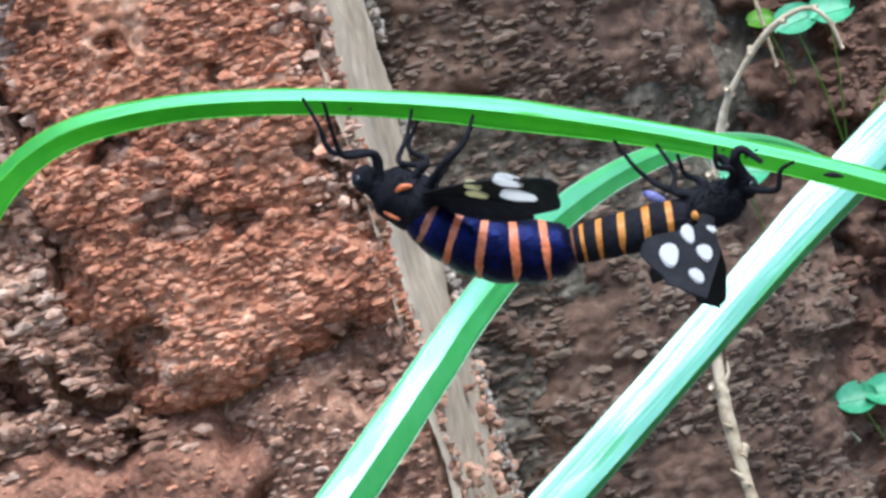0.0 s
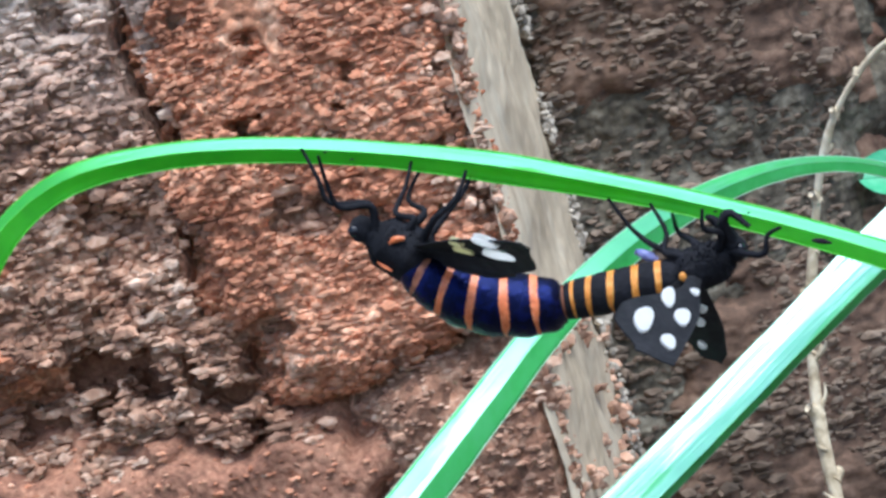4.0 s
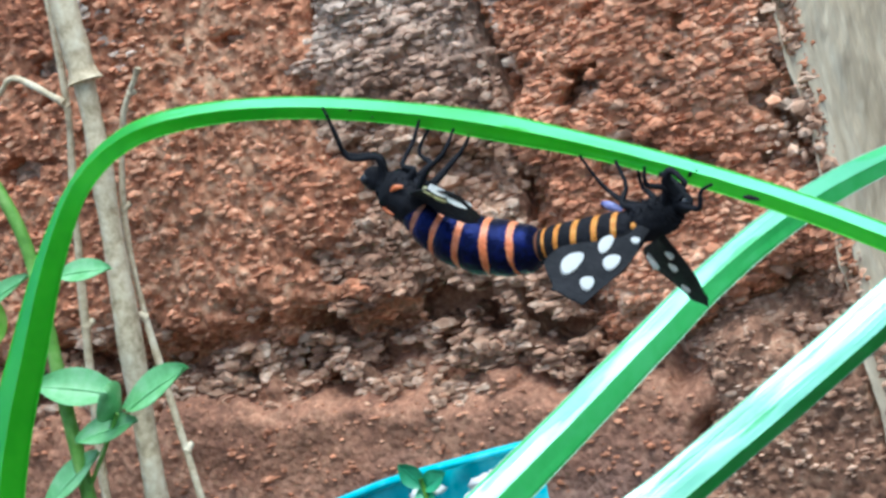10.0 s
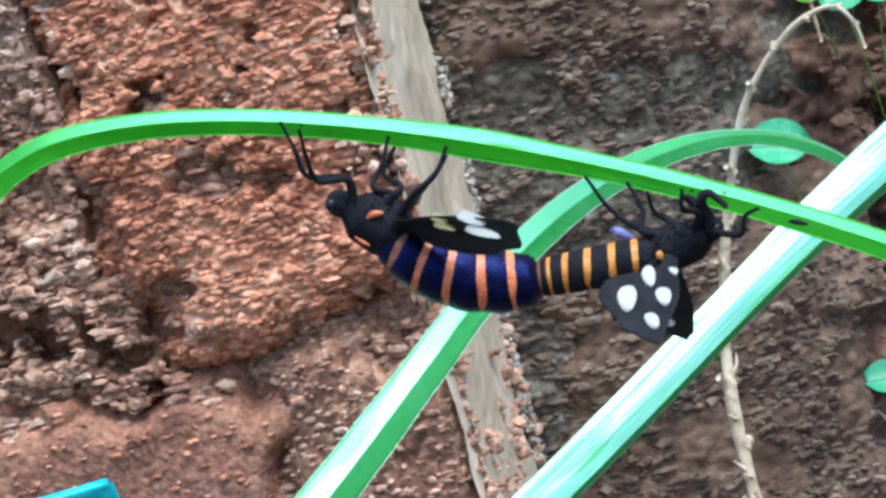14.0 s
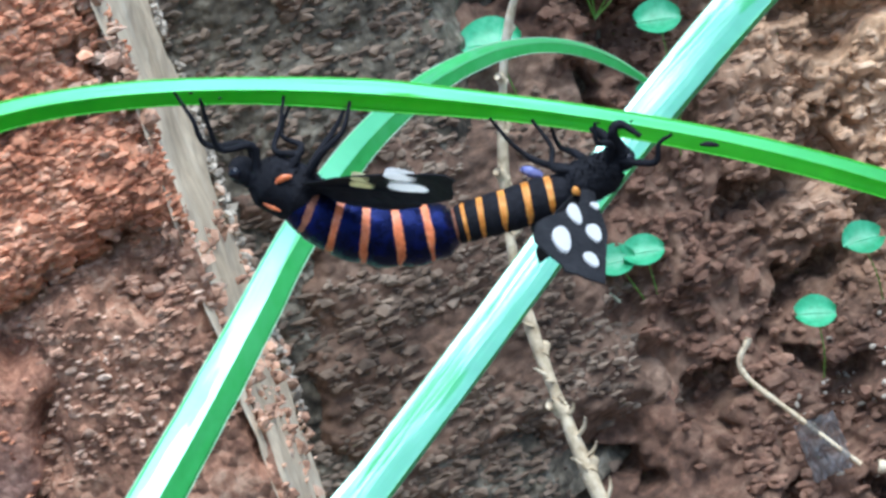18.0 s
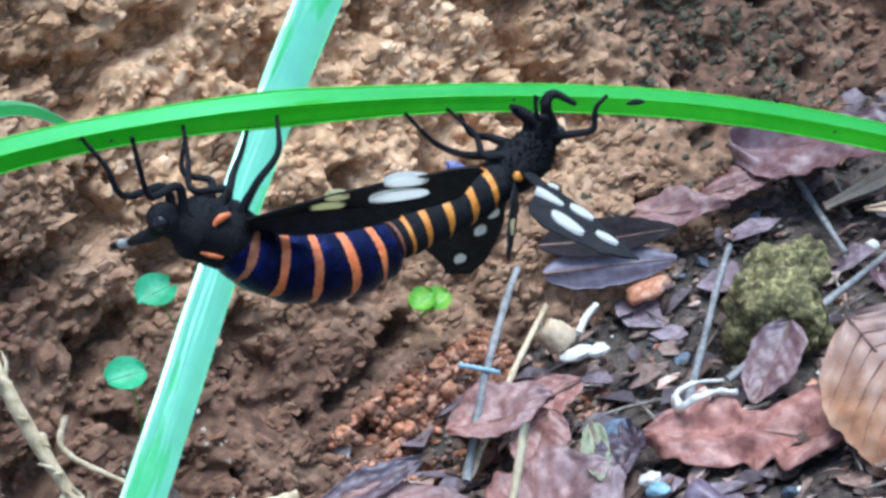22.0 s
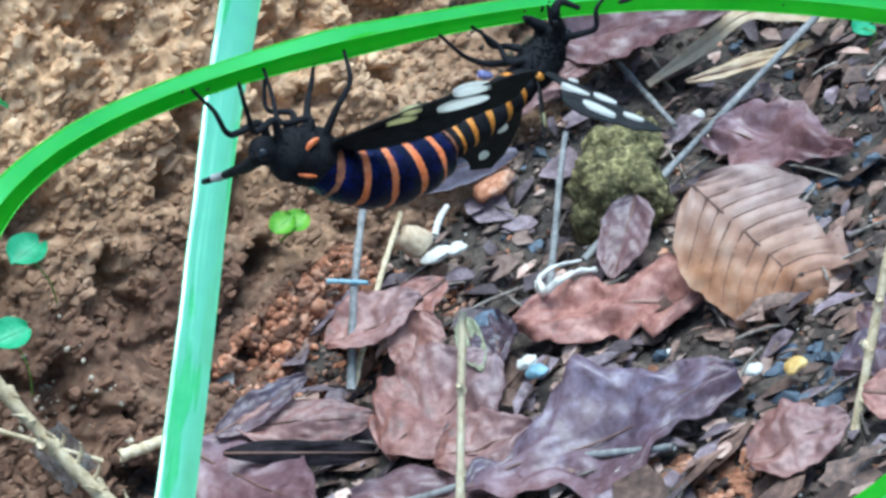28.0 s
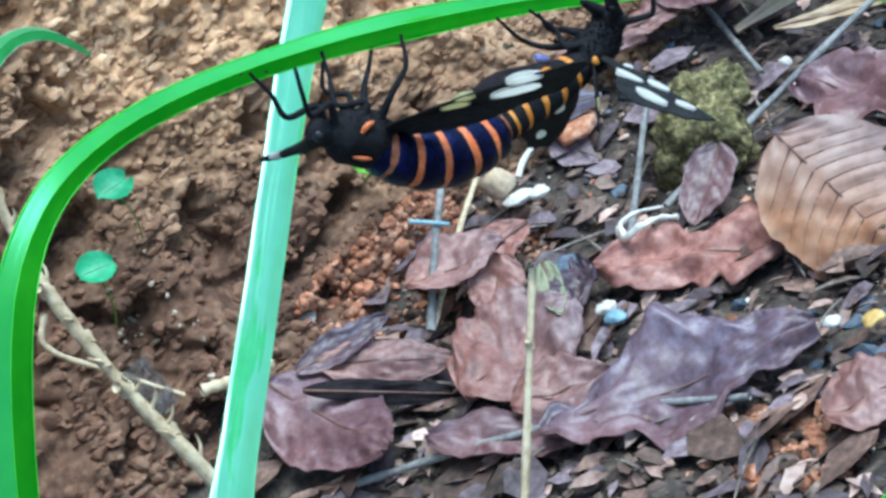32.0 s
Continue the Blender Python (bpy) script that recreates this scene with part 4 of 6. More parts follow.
def leg(parent, pts, r=0.023, name="leg"):
    v, f = tube(pts, lambda s: r * (1.9 - 1.3 * s ** 0.7), 22, 7, lump=0.25)
    mesh_part(name, v, f, BLACK, parent)


def wing(parent, root, tip, chord, lead, trail, mat, spots, camber=0.06):
    """A wing from root to tip; chord points from its front edge to its hind edge. spots: (place, long, wide, lean, material)."""
    root, tip = Vector(root), Vector(tip)
    e1 = (tip - root).normalized()
    nrm = e1.cross(Vector(chord)).normalized()
    e2 = nrm.cross(e1)
    span = (tip - root).length
    nu, nv = 84, 33
    v, flat = [], []
    for layer in (0, 1):
        for i in range(nu):
            u = i / (nu - 1)
            a, b = lead(u), trail(u)
            for j in range(nv):
                q = a + (b - a) * j / (nv - 1)
                lift = camber * math.sin(math.pi * j / (nv - 1)) * math.sin(math.pi * min(1, u + 0.1)) + 0.008 * noise.noise(Vector((u * 9, q * 9, 0)))
                v.append(root + e1 * (u * span) + e2 * q + nrm * (lift - 0.012 * layer))
                flat.append((u * span, q))

    def window(face):
        x, y = sum(flat[q][0] for q in face) / 4, sum(flat[q][1] for q in face) / 4
        for place, long, wide, lean, smat in spots:
            d = Vector(place) - root
            dx, dy = x - d.dot(e1), y - d.dot(e2)
            p, q = dx * math.cos(lean) + dy * math.sin(lean), dy * math.cos(lean) - dx * math.sin(lean)
            if (p / long) ** 2 + (q / wide) ** 2 < 0.2:
                return True
        return False
    g = [face for face in grid_faces(nu, nv) if not window(face)]
    m = nu * nv
    f = g + [tuple(q + m for q in face[::-1]) for face in g]
    edge = [i * nv for i in range(nu)] + [(nu - 1) * nv + j for j in range(1, nv)] + [i * nv + nv - 1 for i in range(nu - 2, -1, -1)]
    f += [(p, q, q + m, p + m) for p, q in zip(edge, edge[1:])]
    w = mesh_part("wing", v, f, mat, parent, "black wing with pale window spots")
    for place, long, wide, lean, smat in spots:
        d = Vector(place) - root
        x, y = d.dot(e1), d.dot(e2)
        u = x / span
        a, b = lead(min(max(u, 0), 1)), trail(min(max(u, 0), 1))
        lift = camber * math.sin(math.pi * min(max((y - a) / (b - a + 1e-6), 0), 1)) * math.sin(math.pi * min(1, u + 0.1))
        vs, n = [], 18
        ca, sa = math.cos(lean), math.sin(lean)
        for h in (0.016, -0.026):
            for k in range(n):
                t = 2 * math.pi * k / n
                rr = 1 + 0.08 * math.sin(3 * t + lean)
                p, q = long / 2 * math.cos(t) * rr, wide / 2 * math.sin(t) * rr
                vs.append(root + e1 * (x + p * ca - q * sa) + e2 * (y + p * sa + q * ca) + nrm * (lift + h))
        fs = [tuple(range(n)), tuple(range(n, 2 * n))[::-1]] + [(k, k + n, (k + 1) % n + n, (k + 1) % n) for k in range(n)]
        mesh_part("wing_spot", vs, fs, smat, w, smooth=False)


def ball(parent, name, c, r, mat, label=""):
    v, f = tube([(c[0] - r * 0.98, c[1], c[2]), c, (c[0] + r * 0.98, c[1], c[2])], lambda s: r * math.sqrt(max(0.02, 1 - (2 * s - 1) ** 2)), 14, 14)
    return mesh_part(name, v, f, mat, parent, label)


def fur(parent, pts, radii, count, length, mat, seed):
    """Short tapering hairs standing out from a furry body."""
    rng = random.Random(seed)
    line, r = smooth_line(pts, 101), radius_of(radii)
    verts, faces = [], []
    for _ in range(count):
        i = rng.randrange(4, 96)
        t = (line[i + 3] - line[i - 3]).normalized()
        a = t.orthogonal().normalized()
        b = t.cross(a)
        w = rng.uniform(0, 2 * math.pi)
        out = a * math.cos(w) + b * math.sin(w)
        root = line[i] + out * (r(i / 100) * 0.95)
        tip = root + (out + t * rng.uniform(-0.2, 0.9)) * length * rng.uniform(0.5, 1.2)
        side = out.cross(t) * 0.009
        o = len(verts)
        verts += [root - side, root + side, root + t * 0.009, tip]
        faces += [(o, o + 1, o + 3), (o + 1, o + 2, o + 3), (o + 2, o, o + 3)]
    mesh_part("fur", verts, faces, mat, parent, "short black fur", smooth=False)


def build_moths():
    f = thing("moth", (-0.9, 11.1, 0.7), "black wasp moth with blue sheen and orange abdomen bands", "moth", "mating moths")
    pts = [(-1.2, 11.05, -0.06), (-1.02, 11.03, -0.3), (-0.82, 11.02, -0.48), (-0.58, 11.02, -0.62), (-0.32, 11.03, -0.71), (-0.12, 11.03, -0.76), (0.02, 11.02, -0.78)]
    build_abdomen(f, pts, [0.17, 0.23, 0.26, 0.265, 0.255, 0.215, 0.12], [0.1, 0.24, 0.39, 0.55, 0.72], ORANGE, BLUE, 0.026, 0.025, "orange_band")
    v, fc = tube([(-1.45, 11.06, 0.22), (-1.32, 11.06, 0.1), (-1.16, 11.05, -0.04), (-1.0, 11.03, -0.2)], radius_of([0.11, 0.22, 0.24, 0.17]), 30, 22, 1.0, Vector((0, -1, 0)), lump=0.12)
    mesh_part("thorax", v, fc, BLACK, f, "furry black thorax")
    fur(f, [(-1.45, 11.06, 0.22), (-1.32, 11.06, 0.1), (-1.16, 11.05, -0.04), (-1.0, 11.03, -0.2)], [0.11, 0.22, 0.24, 0.17], 900, 0.035, BLACK, 1)
    fur(f, pts, [0.17, 0.23, 0.26, 0.265, 0.255, 0.215, 0.12], 500, 0.03, BLUE, 2)
    v, fc = tube([(-1.28, 10.84, 0.1), (-1.22, 10.82, 0.12), (-1.14, 10.83, 0.11)], lambda s: 0.028 * math.sin(math.pi * (0.15 + 0.7 * s)), 10, 10, 0.6)
    mesh_part("thorax_spot", v, fc, ORANGE, f, "orange thorax spot")
    v, fc = tube([(-1.43, 10.9, -0.03), (-1.38, 10.87, -0.08), (-1.32, 10.85, -0.13)], lambda s: 0.018 * math.sin(math.pi * (0.15 + 0.7 * s)), 10, 8, 0.6)
    mesh_part("thorax_spot", v, fc, ORANGE, f, "orange thorax spot")
    ball(f, "head", (-1.5, 11.05, 0.26), 0.12, BLACK)
    ball(f, "eye", (-1.56, 10.97, 0.27), 0.055, EYE)
    leg(f, [(-1.38, 10.98, 0.24), (-1.36, 10.9, 0.44), (-1.6, 10.82, 0.5), (-1.63, 10.7, 0.72), (-1.62, 10.6, 0.96)])
    leg(f, [(-1.4, 11.1, 0.25), (-1.4, 11.05, 0.45), (-1.7, 11.0, 0.55), (-1.74, 10.95, 0.8), (-1.8, 10.95, 1.05)])
    leg(f, [(-1.14, 10.95, 0.15), (-1.04, 10.95, 0.24), (-1.2, 11.1, 0.32), (-1.08, 11.2, 0.5), (-0.98, 11.27, 0.7)])
    leg(f, [(-1.14, 11.15, 0.15), (-0.98, 11.25, 0.26), (-1.1, 11.35, 0.4), (-0.9, 11.38, 0.66)])
    leg(f, [(-1.02, 10.93, 0.05), (-0.86, 10.82, 0.2), (-0.64, 10.78, 0.32), (-0.5, 10.85, 0.52)])
    leg(f, [(-1.0, 11.2, 0.05), (-0.8, 11.3, 0.2), (-0.64, 11.32, 0.32), (-0.48, 11.3, 0.5)])
    leg(f, [(-1.52, 11.15, 0.2), (-1.5, 11.5, 0.1), (-1.49, 11.9, 0.02), (-1.5, 12.2, -0.02)], 0.036, "antenna")
    v, fc = tube([(-1.487, 11.84, 0.03), (-1.488, 11.94, 0.01), (-1.49, 12.03, 0.005)], lambda s: 0.037, 6, 8)
    mesh_part("antenna_tip", v, fc, WHITE, f, "white antenna band")
    wing(f, (-1.06, 10.83, 0.0), (0.0, 9.4, -0.16), (0.52, 0.46, -0.72),
         lambda u: -0.05 - 0.13 * math.sin(math.pi * min(1, u * 0.75)), lambda u: 0.08 + 0.26 * math.sin(math.pi * min(1, 0.15 + u * 0.72)) - 0.22 * step(0.8, 1, u), WING,
         [((-0.36, 9.98, -0.2), 0.46, 0.17, 0.1, WINDOW), ((-0.42, 9.72, -0.05), 0.3, 0.15, 0.2, WINDOW), ((-0.73, 10.37, -0.17), 0.26, 0.13, 0.1, CREAM), ((-0.72, 10.17, -0.06), 0.17, 0.1, 0.2, CREAM)])
    wing(f, (-1.02, 10.86, -0.04), (-0.28, 10.2, -0.3), (0.2, 0.1, -0.3), lambda u: -0.04 - 0.05 * math.sin(math.pi * u), lambda u: 0.05 + 0.16 * math.sin(math.pi * min(1, 0.1 + u * 0.8)), WING, [((-0.6, 10.5, -0.22), 0.16, 0.08, 0.0, CREAM)])

    m = thing("moth", (1.2, 11.0, -0.4), "smaller black wasp moth with amber bands, wings half spread", "moth", "mating moths")
    pts = [(-0.04, 11.02, -0.76), (0.14, 11.0, -0.76), (0.4, 10.97, -0.77), (0.7, 10.95, -0.78), (0.98, 10.93, -0.78)]
    build_abdomen(m, pts, [0.14, 0.16, 0.17, 0.175, 0.15], [0.05, 0.17, 0.33, 0.5, 0.67, 0.84], AMBER, BLACK, 0.033, -0.02, "amber_band")
    v, fc = tube([(0.9, 10.93, -0.78), (1.08, 10.92, -0.76), (1.28, 10.9, -0.73), (1.42, 10.88, -0.7)], radius_of([0.13, 0.19, 0.18, 0.11]), 26, 20, 1.0, Vector((0, -1, 0)), lump=0.12)
    mesh_part("thorax", v, fc, BLACK, m, "furry black thorax")
    fur(m, [(0.9, 10.93, -0.78), (1.08, 10.92, -0.76), (1.28, 10.9, -0.73), (1.42, 10.88, -0.7)], [0.13, 0.19, 0.18, 0.11], 800, 0.035, BLACK, 3)
    fur(m, pts, [0.14, 0.16, 0.17, 0.175, 0.15], 300, 0.03, BLACK, 4)
    v, fc = tube([(0.98, 10.76, -0.74), (1.0, 10.755, -0.77), (1.03, 10.76, -0.81)], lambda s: 0.04 * math.sin(math.pi * (0.15 + 0.7 * s)), 8, 8, 0.6)
    mesh_part("thorax_spot", v, fc, AMBER, m, "amber thorax spot")
    ball(m, "head", (1.46, 10.87, -0.67), 0.11, BLACK)
    ball(m, "eye", (1.5, 10.8, -0.67), 0.05, EYE)
    leg(m, [(1.4, 10.83, -0.66), (1.56, 10.7, -0.72), (1.68, 10.62, -0.74), (1.74, 10.58, -0.6), (1.86, 10.56, -0.56)])
    leg(m, [(1.32, 10.82, -0.66), (1.38, 10.7, -0.5), (1.26, 10.6, -0.42), (1.29, 10.56, -0.26)])
    leg(m, [(1.2, 11.0, -0.62), (1.12, 11.1, -0.52), (1.04, 11.2, -0.45), (1.03, 11.22, -0.28)])
    leg(m, [(1.08, 11.02, -0.64), (0.85, 11.08, -0.52), (0.68, 11.12, -0.32), (0.55, 11.1, -0.02)])
    leg(m, [(1.1, 10.84, -0.64), (0.9, 10.9, -0.55), (0.95, 11.0, -0.4), (0.88, 11.1, -0.15)])
    leg(m, [(1.36, 11.0, -0.62), (1.5, 11.05, -0.5), (1.58, 11.0, -0.42)])
    leg(m, [(1.46, 10.8, -0.6), (1.42, 10.7, -0.42), (1.5, 10.66, -0.36), (1.62, 10.62, -0.5)], 0.036, "antenna")
    leg(m, [(1.46, 10.95, -0.6), (1.36, 10.98, -0.42), (1.3, 10.95, -0.36)], 0.036, "antenna")
    v, fc = tube([(0.66, 11.05, -0.5), (0.74, 11.1, -0.56), (0.82, 11.1, -0.62)], lambda s: 0.045 * math.sin(math.pi * (0.15 + 0.7 * s)), 8, 8, 0.5)
    mesh_part("leg_scale", v, fc, LILAC_SCALE, m, "lilac leg scale")
    fan_front = lambda u: -0.05 - 0.36 * step(0.15, 0.66, u) + 0.27 * step(0.72, 1.0, u) ** 1.5
    fan_back = lambda u: 0.07 + 0.13 * step(0.0, 0.5, u) - 0.02 * u
    wing(m, (1.1, 10.8, -0.78), (0.66, 9.38, -1.15), (0.28, 0.23, -0.09), fan_front, fan_back, WING,
         [((0.63, 9.82, -0.94), 0.38, 0.15, 0.1, WHITE), ((0.8, 9.64, -1.1), 0.2, 0.12, 0.3, WHITE), ((0.91, 10.05, -1.03), 0.26, 0.13, 0.1, WHITE), ((0.82, 10.26, -0.9), 0.31, 0.11, 0.2, WHITE), ((1.04, 10.48, -0.92), 0.1, 0.08, 0.0, WHITE)], 0.03)
    far_front = lambda u: -0.06 - 0.12 * step(0.1, 0.6, u) + 0.06 * step(0.85, 1, u)
    far_back = lambda u: 0.06 + 0.38 * step(0.15, 0.6, u) - 0.34 * step(0.66, 1.0, u)
    wing(m, (1.12, 11.02, -0.78), (1.0, 12.25, -1.7), (-0.3, 0.1, 0.2), far_front, far_back, WING,
         [((0.71, 11.76, -1.27), 0.28, 0.12, 0.0, WHITE), ((0.98, 12.04, -1.52), 0.14, 0.09, 0.0, WHITE), ((1.0, 11.61, -1.29), 0.16, 0.09, 0.0, WHITE), ((1.05, 11.4, -1.16), 0.14, 0.08, 0.0, WHITE)], -0.05)
    wing(m, (1.06, 10.86, -0.82), (0.5, 10.45, -1.1), (0.1, 0.2, -0.2), lambda u: -0.04 - 0.08 * math.sin(math.pi * u), lambda u: 0.05 + 0.14 * math.sin(math.pi * min(1, 0.1 + u * 0.8)), WING, [((0.68, 10.55, -1.0), 0.15, 0.07, 0.0, CREAM)], 0.02)


# ---------------------------------------------------------------- dead leaves and litter
def dead_leaf(label, base, tip, width, normal, mat, fold=0.1, curl=0.3, veins=0, wavy=0.12, seed=0, tear=0.0, ribs=1.0, bites=()):
    base, tip, n = Vector(base), Vector(tip), Vector(normal).normalized()
    axis = tip - base
    side = n.cross(axis).normalized()
    n = axis.cross(side).normalized() if axis.cross(side).dot(n) > 0 else side.cross(axis).normalized()
    length = axis.length
    t = thing("dead_leaf", base, label, "dead leaf", "fallen leaves")

    def spot(u, q, lift=0.0):
        w = width / 2 * max(0.02, math.sin(math.pi * min(1, 0.02 + 0.96 * u ** 0.85))) ** 0.7
        w *= 1 + (0.22 + tear) * noise.noise(Vector((u * 3.1, seed, 3 if q > 0 else -3))) + (0.1 + 0.5 * tear) * noise.noise(Vector((u * 11, seed, 5 if q > 0 else -5)))
        h = fold * abs(q) * w + curl * (2 * u - 1) ** 2 * length * 0.1 + 1.6 * wavy * noise.noise(Vector((u * 3 + seed, q * 1.4, seed))) + 0.9 * wavy * abs(noise.noise(Vector((u * 5 - seed, q * 2.2, seed + 4)))) + 0.5 * wavy * noise.noise(Vector((u * 9 + seed, q * 4, seed)))
        ridge = 0.028 * width * abs(math.sin(math.pi * (u - 0.1 - 0.1 * abs(q) - 0.1 * q * q) * (veins - 1) / 0.7)) * math.sin(math.pi * min(1, abs(q) + 0.1)) if veins else 0.03 * ribs * width * abs(math.sin(math.pi * (u * 7 - abs(q) * 1.6 - 0.5 * q * q))) * min(1, 2 * abs(q))
        return base + axis * u + side * (q * w) + n * (h + ridge + lift)
    nu, nv = (72, 25) if veins else (44, 19)
    v = [spot(i / (nu - 1), 2 * j / (nv - 1) - 1, -0.03 * k) for k in (0, 1) for i in range(nu) for j in range(nv)]
    g, m = grid_faces(nu, nv), nu * nv

    def kept(face):
        u, q = face[0] // nv / (nu - 1), 2 * (face[0] % nv) / (nv - 1) - 1
        return all(((u - bu) / br) ** 2 + ((q - bq) / (2.2 * br)) ** 2 + 0.5 * noise.noise(Vector((u * 14, q * 7, seed))) > 1 for bu, bq, br in bites)
    g = [face for face in g if kept(face)]
    f = g + [tuple(q + m for q in face[::-1]) for face in g]
    for i in range(nu - 1):
        for j in () if bites else (0, nv - 1):
            f.append((i * nv + j, (i + 1) * nv + j, (i + 1) * nv + j + m, i * nv + j + m))
    mesh_part("leaf_blade", v, f, mat, t)
    v, f = tube([spot(u, 0, 0.02) for u in (0.0, 0.2, 0.4, 0.6, 0.8, 0.98)], lambda s: 0.055 * (1 - 0.8 * s), 26, 6)
    mesh_part("midrib", v, f, VEIN, t)
    for k in range(veins):
        u = 0.1 + 0.7 * k / max(1, veins - 1)
        for q in (-1, 1):
            v, f = tube([spot(u + 0.092 * x + 0.085 * x * x, q * 0.92 * x, 0.045) for x in (0.02, 0.35, 0.7, 1.0)], lambda s: 0.02 * (1 - 0.6 * s), 10, 5)
            mesh_part("side_vein", v, f, VEIN, t)
    return t


def leaf_strip(label, pts, widths, normal, mat, curl=0.08):
    """A long dry leaf that bends to and fro along pts, one edge curled."""
    t = thing("dead_leaf", pts[0], label, "dead leaf", "fallen leaves")
    n, cut = 60, 9
    line, up, v = smooth_line(pts, n), Vector(normal).normalized(), []
    for layer in (0, 1):
        for i, p in enumerate(line):
            d = (line[min(i + 1, n - 1)] - line[max(i - 1, 0)]).normalized()
            side = up.cross(d).normalized()
            w = radius_of(widths)(i / (n - 1))
            for j in range(cut):
                q = 2 * j / (cut - 1) - 1
                v.append(p + side * (q * w / 2) + up * (curl * w * q * abs(q) + 0.12 * w * noise.noise(Vector((i * 0.12, q, 3))) - 0.03 * layer))
    g, m = grid_faces(n, cut), n * cut
    mesh_part("leaf_blade", v, g + [tuple(k + m for k in face[::-1]) for face in g], mat, t)
    v, f = tube([line[k] + up * 0.02 for k in range(0, n, 6)], lambda s: 0.035 * (1 - 0.6 * s), 30, 6)
    mesh_part("midrib", v, f, mat, t)
    return t


def stick(name, label, category, pts, r0, r1, mat, nodes=0, group="", lump=0.15, n=40):
    t = thing(name, pts[0], label, category, group)
    v, f = tube(pts, lambda s: (r0 + (r1 - r0) * s) * (1 + 0.1 * math.sin(40 * s)), n, 9, lump=lump)
    mesh_part("shaft", v, f, mat, t)
    line = smooth_line(pts, 101)
    for k in range(nodes):
        i = int(100 * (k + 0.7) / (nodes + 0.4))
        p, d = line[i], (line[min(i + 2, 100)] - line[max(i - 2, 0)]).normalized()
        r = r0 + (r1 - r0) * i / 100
        o = d.orthogonal().normalized() * (r * (2.1 if k % 2 else -2.1))
        v, f = tube([p - d * r * 0.8, p + o * 0.35, p + d * r * 0.8 + o], lambda s: r * (1.35 - 0.5 * s), 7, 8)
        mesh_part("node", v, f, mat, t)
    return t


def pebble(name, label, category, c, r, mat, squash=0.7, seed=1, group="", crust=0.0):
    rng = np.random.default_rng(seed)
    bm = bmesh.new()
    bmesh.ops.create_icosphere(bm, subdivisions=5 if crust else 3, radius=1)
    stretch = rng.uniform(0.75, 1.25, 3)
    for p in bm.verts:
        q = Vector(p.co)
        q *= 1 + 0.28 * noise.fractal(q * 1.3 + Vector((seed, 0, 0)), 1, 2, 3) + crust * noise.fractal(q * 3.4 + Vector((0, seed, 0)), 0.8, 2, 4)
        p.co = (q.x * r * stretch[0], q.y * r * stretch[1], q.z * r * squash)
    v = [Vector(c) + p.co for p in bm.verts]
    f = [[p.index for p in face.verts] for face in bm.faces]
    bm.free()
    t = thing(name, (c[0], c[1], c[2] - r * squash), label, category, group)
    mesh_part("stone", v, f, mat, t)
    return t


